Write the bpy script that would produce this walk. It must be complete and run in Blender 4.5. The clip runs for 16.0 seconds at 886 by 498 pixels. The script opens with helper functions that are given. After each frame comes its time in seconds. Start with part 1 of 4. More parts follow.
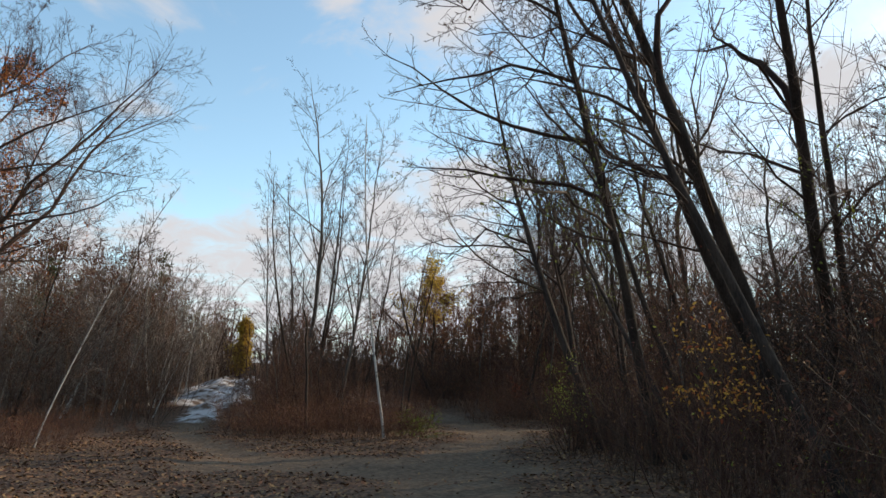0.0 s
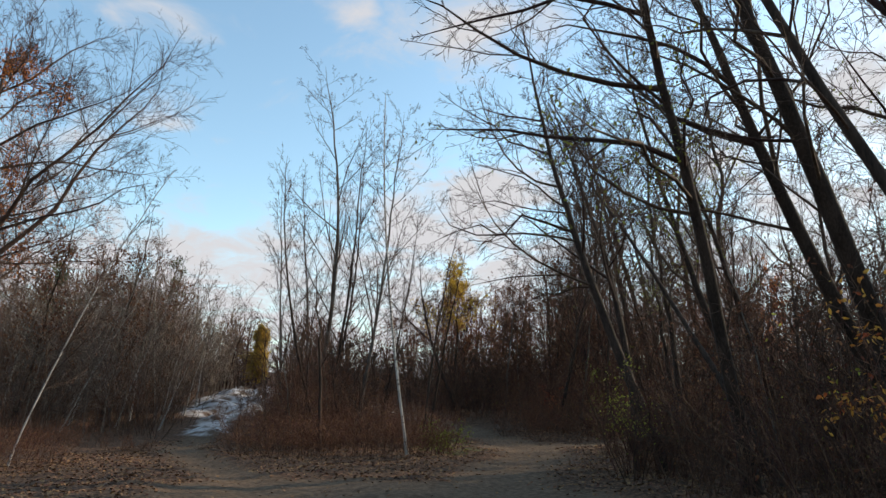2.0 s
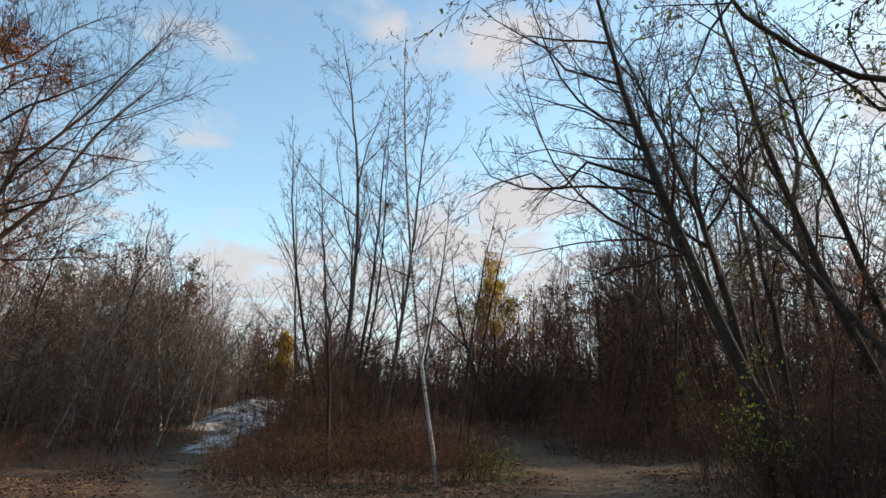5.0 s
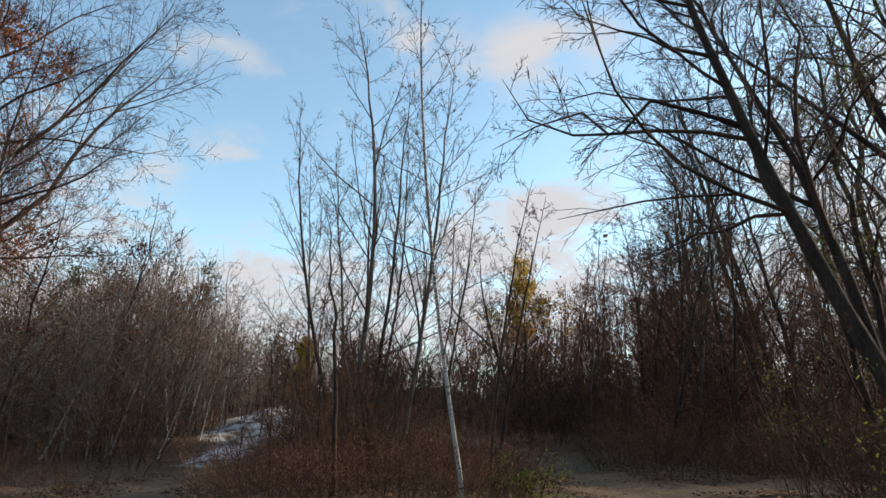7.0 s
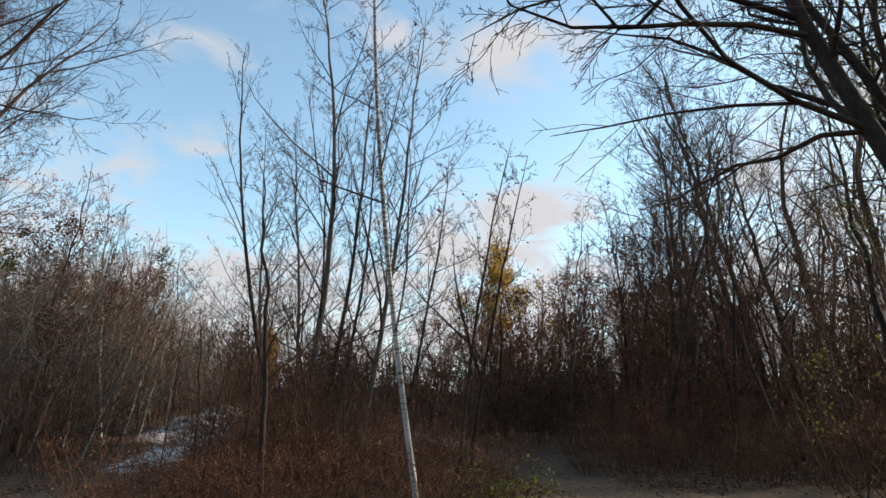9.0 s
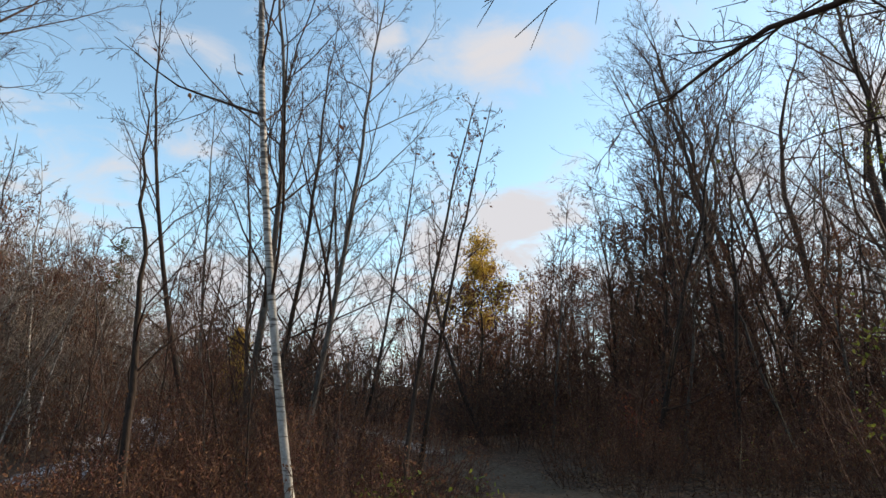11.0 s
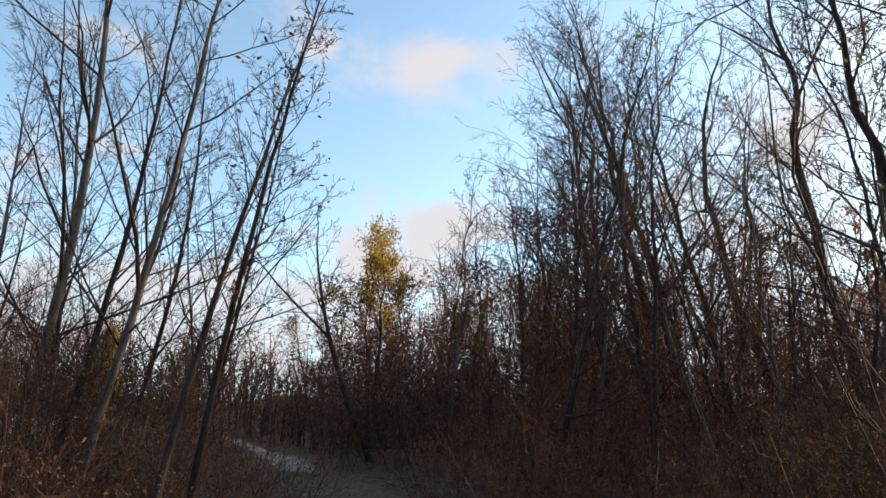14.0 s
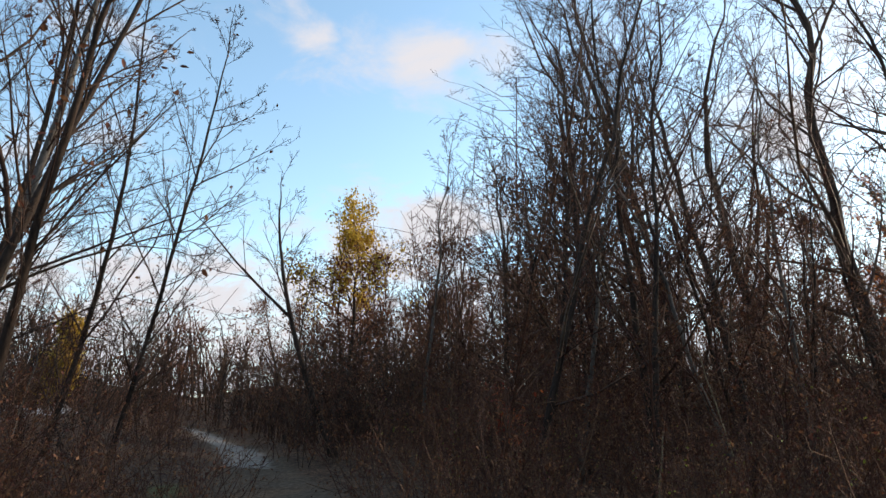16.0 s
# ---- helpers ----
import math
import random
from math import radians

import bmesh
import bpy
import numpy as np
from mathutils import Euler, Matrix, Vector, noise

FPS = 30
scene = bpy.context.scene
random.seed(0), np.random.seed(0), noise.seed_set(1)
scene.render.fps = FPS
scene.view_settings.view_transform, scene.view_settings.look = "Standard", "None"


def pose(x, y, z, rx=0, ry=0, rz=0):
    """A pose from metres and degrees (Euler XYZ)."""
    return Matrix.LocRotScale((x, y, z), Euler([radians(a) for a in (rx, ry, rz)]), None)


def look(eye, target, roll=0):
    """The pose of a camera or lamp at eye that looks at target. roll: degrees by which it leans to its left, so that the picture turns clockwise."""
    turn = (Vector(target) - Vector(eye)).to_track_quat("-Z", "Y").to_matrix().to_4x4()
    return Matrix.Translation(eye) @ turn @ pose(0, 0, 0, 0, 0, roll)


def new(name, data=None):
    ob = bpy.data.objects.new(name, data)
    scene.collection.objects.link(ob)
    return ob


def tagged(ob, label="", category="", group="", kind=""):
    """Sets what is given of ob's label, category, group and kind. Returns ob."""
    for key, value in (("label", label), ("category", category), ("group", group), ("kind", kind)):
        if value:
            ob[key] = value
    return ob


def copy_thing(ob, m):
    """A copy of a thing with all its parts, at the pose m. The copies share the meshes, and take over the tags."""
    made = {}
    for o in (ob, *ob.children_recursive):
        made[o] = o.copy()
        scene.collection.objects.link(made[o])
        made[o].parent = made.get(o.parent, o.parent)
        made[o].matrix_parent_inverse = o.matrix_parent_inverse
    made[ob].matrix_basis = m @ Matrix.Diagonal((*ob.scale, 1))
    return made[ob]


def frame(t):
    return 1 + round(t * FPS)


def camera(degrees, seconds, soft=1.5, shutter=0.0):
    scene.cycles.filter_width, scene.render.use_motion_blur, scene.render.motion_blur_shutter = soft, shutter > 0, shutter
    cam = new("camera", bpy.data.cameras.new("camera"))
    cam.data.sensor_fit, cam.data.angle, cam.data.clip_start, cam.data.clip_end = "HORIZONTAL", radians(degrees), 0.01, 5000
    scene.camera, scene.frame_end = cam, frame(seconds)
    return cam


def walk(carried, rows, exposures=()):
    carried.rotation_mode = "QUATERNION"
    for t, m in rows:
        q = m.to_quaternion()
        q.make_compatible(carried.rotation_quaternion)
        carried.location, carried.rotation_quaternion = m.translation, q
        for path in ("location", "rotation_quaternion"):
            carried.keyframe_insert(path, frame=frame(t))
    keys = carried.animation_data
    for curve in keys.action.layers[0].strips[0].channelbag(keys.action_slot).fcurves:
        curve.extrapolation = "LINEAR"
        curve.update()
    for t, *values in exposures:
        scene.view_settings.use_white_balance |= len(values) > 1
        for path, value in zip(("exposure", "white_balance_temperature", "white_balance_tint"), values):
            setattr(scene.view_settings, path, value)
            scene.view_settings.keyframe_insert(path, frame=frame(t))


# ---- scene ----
# camera: seconds, x, y, z, tilt, roll, heading
PATH = [
    (0.0, 0.0, 0.0, 1.45, 102.6, 0, 0.0),
    (0.5, -0.12, 0.614, 1.45, 102.8, 0, 0.62),
    (1.0, -0.204, 1.238, 1.45, 102.9, 0, 0.82),
    (1.5, -0.276, 1.876, 1.45, 103.3, 0, 1.54),
    (2.0, -0.3, 2.525, 1.45, 103.49, 0, 1.74),
    (2.5, -0.324, 3.206, 1.45, 103.49, 0, 1.95),
    (3.0, -0.348, 3.872, 1.45, 103.5, 0, 1.64),
    (5.5, -0.612, 7.604, 1.45, 104.75, 0, 5.44),
    (6.0, -0.684, 8.282, 1.45, 104.93, 0, 5.95),
    (6.5, -0.78, 8.958, 1.45, 105.21, 0, 6.97),
    (7.0, -0.78, 9.619, 1.45, 105.3, 0, 7.17),
    (7.5, -0.816, 10.288, 1.45, 105.3, 0, 7.48),
    (8.0, -0.828, 10.954, 1.45, 105.12, 0, 6.55),
    (8.5, -0.852, 11.703, 1.45, 105.15, 0, 5.43),
    (11.0, -0.16, 15.246, 1.45, 105.5, 0, 4.37),
    (11.5, 0.026, 15.931, 1.45, 105.88, 0, 2.71),
    (12.0, 0.176, 16.604, 1.45, 106.36, 0, 1.37),
    (12.5, 0.366, 17.247, 1.45, 106.64, 0, 0.53),
    (13.0, 0.606, 17.903, 1.45, 106.54, 0, -0.09),
    (13.5, 0.886, 18.509, 1.45, 106.5, 0, -1.86),
    (14.0, 1.165, 19.133, 1.45, 106.51, 0, -2.16),
    (14.5, 1.461, 19.726, 1.45, 106.49, 0, -3.1),
    (15.0, 1.695, 20.359, 1.45, 106.2, 0, -3.1),
    (15.5, 1.911, 21.036, 1.45, 106.21, 0, -3.31),
    (16.0, 1.99, 21.777, 1.45, 105.85, 0, -2.58),
]
cam = camera(69.0, 16.0)
walk(cam, [(r[0], pose(*r[1:])) for r in PATH], [(0.0, 0.24, 6500, 10.5), (8.5, 0.24, 6500, 10.5), (12.0, 0.33, 6500, 12), (16.0, 0.43, 6500, 13)])

# ---- sky, sun, exposure ----
SUN_AZ, SUN_EL = 66.0, 20.5
world = bpy.data.worlds.new("sky")
scene.world = world
world.use_nodes = True
nt = world.node_tree
nt.nodes.clear()


def wnode(kind, **inputs):
    n = nt.nodes.new(kind)
    for k, v in inputs.items():
        n.inputs[k].default_value = v
    return n


def wmath(op, a, b=None, clamp=False):
    n = nt.nodes.new("ShaderNodeMath")
    n.operation, n.use_clamp = op, clamp
    for i, v in enumerate((a, b)):
        if v is None:
            continue
        if isinstance(v, (int, float)):
            n.inputs[i].default_value = v
        else:
            nt.links.new(v, n.inputs[i])
    return n.outputs[0]


sky = nt.nodes.new("ShaderNodeTexSky")
sky.sky_type, sky.sun_disc = "NISHITA", False
sky.sun_elevation, sky.sun_rotation = radians(SUN_EL), radians(SUN_AZ)
sky.air_density, sky.dust_density, sky.ozone_density = 1.0, 0.6, 1.6
tint = nt.nodes.new("ShaderNodeMix")
tint.data_type, tint.blend_type = "RGBA", "MULTIPLY"
tint.inputs[0].default_value = 1.0
tint.inputs[7].default_value = (1.83, 1.90, 1.66, 1)
nt.links.new(sky.outputs[0], tint.inputs[6])
coord = nt.nodes.new("ShaderNodeTexCoord")
sep = nt.nodes.new("ShaderNodeSeparateXYZ")
nt.links.new(coord.outputs["Generated"], sep.inputs[0])
high = wmath("MAXIMUM", sep.outputs[2], 0.0)
flat = wmath("ADD", high, 0.22)
comb = nt.nodes.new("ShaderNodeCombineXYZ")
nt.links.new(wmath("DIVIDE", sep.outputs[0], flat), comb.inputs[0])
nt.links.new(wmath("DIVIDE", sep.outputs[1], flat), comb.inputs[1])
cloud = wnode("ShaderNodeTexNoise", Scale=4.6, Detail=9.0, Roughness=0.60, Distortion=0.5)
shift = nt.nodes.new("ShaderNodeMapping")
shift.inputs["Location"].default_value = (2.3, 0.7, 0)
nt.links.new(comb.outputs[0], shift.inputs[0])
nt.links.new(shift.outputs[0], cloud.inputs["Vector"])
azimuth = wmath("MULTIPLY", wmath("ARCTAN2", sep.outputs[0], sep.outputs[1]), 57.296)
elevation = wmath("MULTIPLY", wmath("ARCSINE", sep.outputs[2]), 57.296)


def fade(value, start, end, top):
    n = nt.nodes.new("ShaderNodeMapRange")
    n.interpolation_type = "SMOOTHSTEP"
    for key, v in (("From Min", start), ("From Max", end), ("To Min", 0.0), ("To Max", top)):
        n.inputs[key].default_value = v
    nt.links.new(value, n.inputs["Value"])
    return n.outputs[0]


# a bank of cloud low down, thin streaks and puffs higher up: azimuth, elevation, half width, half height, density
PUFFS = [(-4.5, 32.5, 9.0, 4.2, 0.34), (4.5, 32.0, 8.0, 4.4, 0.40), (4.0, 18.7, 7.0, 2.6, 0.58), (-1.5, 16.0, 8.0, 3.6, 0.50),
         (-27.5, 23.5, 5.0, 1.8, 0.26), (-28.5, 30.6, 7.0, 2.2, 0.24), (-12.0, 34.0, 4.0, 2.4, 0.26), (-2.4, 20.3, 6.0, 2.4, 0.24),
         (28.0, 20.0, 10.0, 7.0, 0.45), (36.0, 26.0, 10.0, 6.0, 0.40), (16.0, 34.0, 9.0, 5.0, 0.30), (-40.0, 20.0, 12.0, 6.0, 0.25)]
cover = wmath("ADD", fade(elevation, 21.0, 9.0, 0.66), 0.24)
for az, el, wide, tall, dense in PUFFS:
    off_x = wmath("DIVIDE", wmath("SUBTRACT", azimuth, az), wide)
    off_y = wmath("DIVIDE", wmath("SUBTRACT", elevation, el), tall)
    away = wmath("ADD", wmath("MULTIPLY", off_x, off_x), wmath("MULTIPLY", off_y, off_y))
    cover = wmath("ADD", cover, fade(away, 1.3, 0.0, dense))
ragged = wmath("MULTIPLY", wmath("SUBTRACT", cloud.outputs["Fac"], 0.5), 1.9)
mask = nt.nodes.new("ShaderNodeMapRange")
mask.interpolation_type = "SMOOTHSTEP"
mask.inputs["From Min"].default_value, mask.inputs["From Max"].default_value = 0.34, 1.02
nt.links.new(wmath("ADD", cover, ragged), mask.inputs["Value"])
bg_sky = wnode("ShaderNodeBackground", Strength=0.15)
bg_cloud = wnode("ShaderNodeBackground", Strength=0.63)
bg_cloud.inputs[0].default_value = (0.96, 0.955, 0.985, 1)
nt.links.new(tint.outputs[2], bg_sky.inputs[0])
blend = nt.nodes.new("ShaderNodeMixShader")
nt.links.new(mask.outputs[0], blend.inputs[0])
nt.links.new(bg_sky.outputs[0], blend.inputs[1])
nt.links.new(bg_cloud.outputs[0], blend.inputs[2])
out = nt.nodes.new("ShaderNodeOutputWorld")
nt.links.new(blend.outputs[0], out.inputs[0])

sun = new("sun", bpy.data.lights.new("sun", "SUN"))
sun.data.energy, sun.data.angle, sun.data.color = 5.0, radians(0.6), (1.0, 0.82, 0.60)
_a, _e = radians(SUN_AZ), radians(SUN_EL)
sun.matrix_world = look(Vector((math.sin(_a) * math.cos(_e), math.cos(_a) * math.cos(_e), math.sin(_e))) * 80, (0, 0, 0))

# ---- materials ----


def material(name, dark, light, scale=6.0, rough=0.85, bump=0.4, stretch=(1, 1, 1), fine=9.0, vary=0.0, translucent=0.0):
    m = bpy.data.materials.new(name)
    m.use_nodes = True
    t = m.node_tree
    bsdf = t.nodes["Principled BSDF"]
    bsdf.inputs["Roughness"].default_value = rough
    bsdf.inputs["Specular IOR Level"].default_value = 0.25
    tc = t.nodes.new("ShaderNodeTexCoord")
    mp = t.nodes.new("ShaderNodeMapping")
    mp.inputs["Scale"].default_value = stretch
    t.links.new(tc.outputs["Object"], mp.inputs[0])
    big = t.nodes.new("ShaderNodeTexNoise")
    big.inputs["Scale"].default_value, big.inputs["Detail"].default_value = scale, 6
    small = t.nodes.new("ShaderNodeTexNoise")
    small.inputs["Scale"].default_value, small.inputs["Detail"].default_value = scale * fine, 4
    for n in (big, small):
        t.links.new(mp.outputs[0], n.inputs["Vector"])
    add = t.nodes.new("ShaderNodeMath")
    add.operation = "MULTIPLY_ADD"
    add.inputs[1].default_value = 0.5
    t.links.new(small.outputs["Fac"], add.inputs[0])
    half = t.nodes.new("ShaderNodeMath")
    half.operation = "MULTIPLY"
    half.inputs[1].default_value = 0.5
    t.links.new(big.outputs["Fac"], half.inputs[0])
    t.links.new(half.outputs[0], add.inputs[2])
    ramp = t.nodes.new("ShaderNodeValToRGB")
    ramp.color_ramp.elements[0].position, ramp.color_ramp.elements[1].position = 0.36, 0.64
    ramp.color_ramp.elements[0].color = (*dark, 1)
    ramp.color_ramp.elements[1].color = (*light, 1)
    t.links.new(add.outputs[0], ramp.inputs[0])
    col = ramp.outputs[0]
    if vary:
        geo = t.nodes.new("ShaderNodeNewGeometry")
        hsv = t.nodes.new("ShaderNodeHueSaturation")
        mr = t.nodes.new("ShaderNodeMapRange")
        mr.inputs["To Min"].default_value, mr.inputs["To Max"].default_value = 1 - vary, 1 + vary
        t.links.new(geo.outputs["Random Per Island"], mr.inputs["Value"])
        t.links.new(mr.outputs[0], hsv.inputs["Value"])
        mh = t.nodes.new("ShaderNodeMapRange")
        mh.inputs["To Min"].default_value, mh.inputs["To Max"].default_value = 0.5 - 0.05 * vary, 0.5 + 0.05 * vary
        t.links.new(geo.outputs["Random Per Island"], mh.inputs["Value"])
        t.links.new(mh.outputs[0], hsv.inputs["Hue"])
        t.links.new(col, hsv.inputs["Color"])
        col = hsv.outputs[0]
    t.links.new(col, bsdf.inputs["Base Color"])
    if bump:
        b = t.nodes.new("ShaderNodeBump")
        b.inputs["Strength"].default_value, b.inputs["Distance"].default_value = bump, 0.02
        t.links.new(add.outputs[0], b.inputs["Height"])
        t.links.new(b.outputs[0], bsdf.inputs["Normal"])
    if translucent:
        tr = t.nodes.new("ShaderNodeBsdfTranslucent")
        t.links.new(col, tr.inputs["Color"])
        mx = t.nodes.new("ShaderNodeMixShader")
        mx.inputs[0].default_value = translucent
        t.links.new(bsdf.outputs[0], mx.inputs[1])
        t.links.new(tr.outputs[0], mx.inputs[2])
        t.links.new(mx.outputs[0], t.nodes["Material Output"].inputs["Surface"])
    return m


BARK = material("grey_brown_bark", (0.017, 0.011, 0.008), (0.064, 0.043, 0.031), 5, 0.9, 0.8, (1, 1, 0.25))
BARK_PALE = material("pale_grey_bark", (0.045, 0.038, 0.032), (0.155, 0.132, 0.11), 5, 0.85, 0.6, (1, 1, 0.3))
BARK_OAK = material("oak_bark", (0.035, 0.026, 0.02), (0.13, 0.10, 0.08), 4, 0.9, 0.8, (1, 1, 0.25))
TWIG = material("dark_twigs", (0.029, 0.016, 0.011), (0.083, 0.050, 0.034), 3, 0.85, 0.0, vary=0.35)
TWIG_RED = material("reddish_twigs", (0.052, 0.023, 0.014), (0.130, 0.064, 0.039), 3, 0.85, 0.0, vary=0.35)
# twigs of the western wood: sunlight on them is put into the lighter colour
TWIG_PALE_SUNLIT = material("pale_sunlit_twigs", (0.09, 0.070, 0.054), (0.23, 0.18, 0.145), 3, 0.85, 0.0, vary=0.35)
BRUSH = material("brown_brush", (0.044, 0.021, 0.014), (0.12, 0.060, 0.038), 2.5, 0.9, 0.0, vary=0.4)
STRAW = material("dry_grass", (0.10, 0.075, 0.045), (0.28, 0.21, 0.13), 3, 0.9, 0.0, vary=0.4)
LEAF_ORANGE = material("orange_oak_leaves", (0.30, 0.085, 0.025), (0.48, 0.17, 0.05), 4, 0.7, 0.0, vary=0.35, translucent=0.4)
LEAF_YELLOW = material("yellow_leaves", (0.32, 0.19, 0.025), (0.52, 0.35, 0.05), 4, 0.7, 0.0, vary=0.35, translucent=0.4)
LEAF_GREEN = material("green_yellow_leaves", (0.09, 0.11, 0.018), (0.25, 0.25, 0.045), 4, 0.7, 0.0, vary=0.4, translucent=0.4)
# brighter version of the green-yellow leaves, with the glow of backlight in its colour
LEAF_LIME_BACKLIT = material("backlit_lime_leaves", (0.20, 0.21, 0.028), (0.42, 0.40, 0.06), 4, 0.6, 0.0, vary=0.35, translucent=0.5)
LEAF_AMBER = material("amber_leaves", (0.38, 0.17, 0.03), (0.58, 0.32, 0.06), 4, 0.6, 0.0, vary=0.3, translucent=0.5)
LEAF_BROWN = material("withered_leaves", (0.085, 0.036, 0.020), (0.23, 0.102, 0.056), 4, 0.8, 0.0, vary=0.4, translucent=0.25)
LEAF_RED = material("red_leaves", (0.20, 0.035, 0.02), (0.36, 0.09, 0.04), 4, 0.7, 0.0, vary=0.3, translucent=0.4)
PINE = material("pine_needles", (0.025, 0.040, 0.014), (0.07, 0.09, 0.03), 4, 0.8, 0.0, vary=0.3, translucent=0.2)
LITTER = material("fallen_leaves", (0.085, 0.042, 0.024), (0.25, 0.13, 0.066), 3, 0.85, 0.0, vary=0.45)


def birch_bark():
    m = material("white_birch_bark", (0.30, 0.275, 0.245), (0.54, 0.505, 0.455), 4, 0.6, 0.3)
    t = m.node_tree
    bsdf = t.nodes["Principled BSDF"]
    old = bsdf.inputs["Base Color"].links[0].from_socket
    tc = t.nodes.new("ShaderNodeTexCoord")
    mp = t.nodes.new("ShaderNodeMapping")
    mp.inputs["Scale"].default_value = (5, 5, 38)
    t.links.new(tc.outputs["Object"], mp.inputs[0])
    n = t.nodes.new("ShaderNodeTexNoise")
    n.inputs["Scale"].default_value, n.inputs["Detail"].default_value = 1.0, 3
    t.links.new(mp.outputs[0], n.inputs["Vector"])
    # dark scars, more of them on the older wood above two metres
    sepz = t.nodes.new("ShaderNodeSeparateXYZ")
    t.links.new(tc.outputs["Object"], sepz.inputs[0])
    up = t.nodes.new("ShaderNodeMapRange")
    up.inputs["From Min"].default_value, up.inputs["From Max"].default_value = 1.6, 5.0
    up.inputs["To Min"].default_value, up.inputs["To Max"].default_value = 0.035, 0.17
    t.links.new(sepz.outputs[2], up.inputs["Value"])
    ad = t.nodes.new("ShaderNodeMath")
    t.links.new(n.outputs["Fac"], ad.inputs[0])
    t.links.new(up.outputs[0], ad.inputs[1])
    r = t.nodes.new("ShaderNodeMapRange")
    r.inputs["From Min"].default_value, r.inputs["From Max"].default_value = 0.60, 0.68
    t.links.new(ad.outputs[0], r.inputs["Value"])
    mx = t.nodes.new("ShaderNodeMix")
    mx.data_type = "RGBA"
    mx.inputs[7].default_value = (0.13, 0.11, 0.095, 1)
    t.links.new(r.outputs[0], mx.inputs[0])
    t.links.new(old, mx.inputs[6])
    t.links.new(mx.outputs[2], bsdf.inputs["Base Color"])
    return m


BIRCH = birch_bark()

# ---- the lie of the land ----
TRAILS = [  # half width, then the line of the trodden earth
    (0.9, (0.3, -8), (0.3, 6), (0.1, 12), (0.5, 17.5), (1.9, 22), (1.8, 26), (1.1, 30), (0.0, 33.5), (-1.6, 38), (-3.2, 43), (-5.0, 48.5), (-8.5, 55)),
    (1.5, (-4.2, 14.6), (-2.0, 14.2), (0.6, 13.6)),
    (0.9, (0.8, 26.2), (2.6, 26.6), (5.4, 27.4)),
    (0.45, (-4.5, 15.5), (-9.5, 24), (-12.5, 34), (-15.0, 43)),
]
SAND = [(1.8, (-14.2, 41), (-16.0, 47), (-16.8, 53), (-18.5, 60)), (0.35, (-11.8, 32.0), (-13.0, 36), (-14.2, 41))]


def off_line(x, y, lines):
    """How far (x, y) lies outside the nearest trail, in metres, below nought inside it."""
    best = np.full(np.shape(x), 1e9)
    for half, *pts in lines:
        for (ax, ay), (bx, by) in zip(pts, pts[1:]):
            dx, dy = bx - ax, by - ay
            f = np.clip(((x - ax) * dx + (y - ay) * dy) / (dx * dx + dy * dy), 0, 1)
            best = np.minimum(best, np.hypot(x - ax - f * dx, y - ay - f * dy) - half)
    return best


def smooth(a, b, v):
    f = np.clip((v - a) / (b - a), 0, 1)
    return f * f * (3 - 2 * f)


def land(x, y):
    x, y = np.asarray(x, float), np.asarray(y, float)
    z = 0.9 * smooth(25, 52, y) + 1.5 * smooth(31, 60, y) * smooth(4, 13, -x)
    z = z + 0.05 * np.sin(x * 1.3 + 0.7 * np.sin(y * 0.9)) * np.sin(y * 1.1 + 1.0) + 0.022 * np.sin(x * 4.1 + y * 2.3) + 0.018 * np.sin(y * 5.3 - x * 1.7)
    z = z + 3.6 * smooth(50, 78, np.hypot(x, y - 14)) + (0.9 * np.sin(x * 0.13 + 1.0) + 0.6 * np.sin(x * 0.31 + y * 0.2)) * smooth(50, 78, np.hypot(x, y - 14))
    path = 1 - smooth(-0.5, 0.8, off_line(x, y, TRAILS))
    z = z - 0.07 * path
    sand = 1 - smooth(-0.6, 0.9, off_line(x, y, SAND))
    return z + sand * (0.15 + 0.34 * np.sin(y * 1.05 + 0.8 * np.sin(x * 1.1)) * np.sin(x * 1.3 + y * 0.35) + 0.10 * np.sin(y * 2.9 + x))


def ground_z(x, y):
    return float(land(x, y))


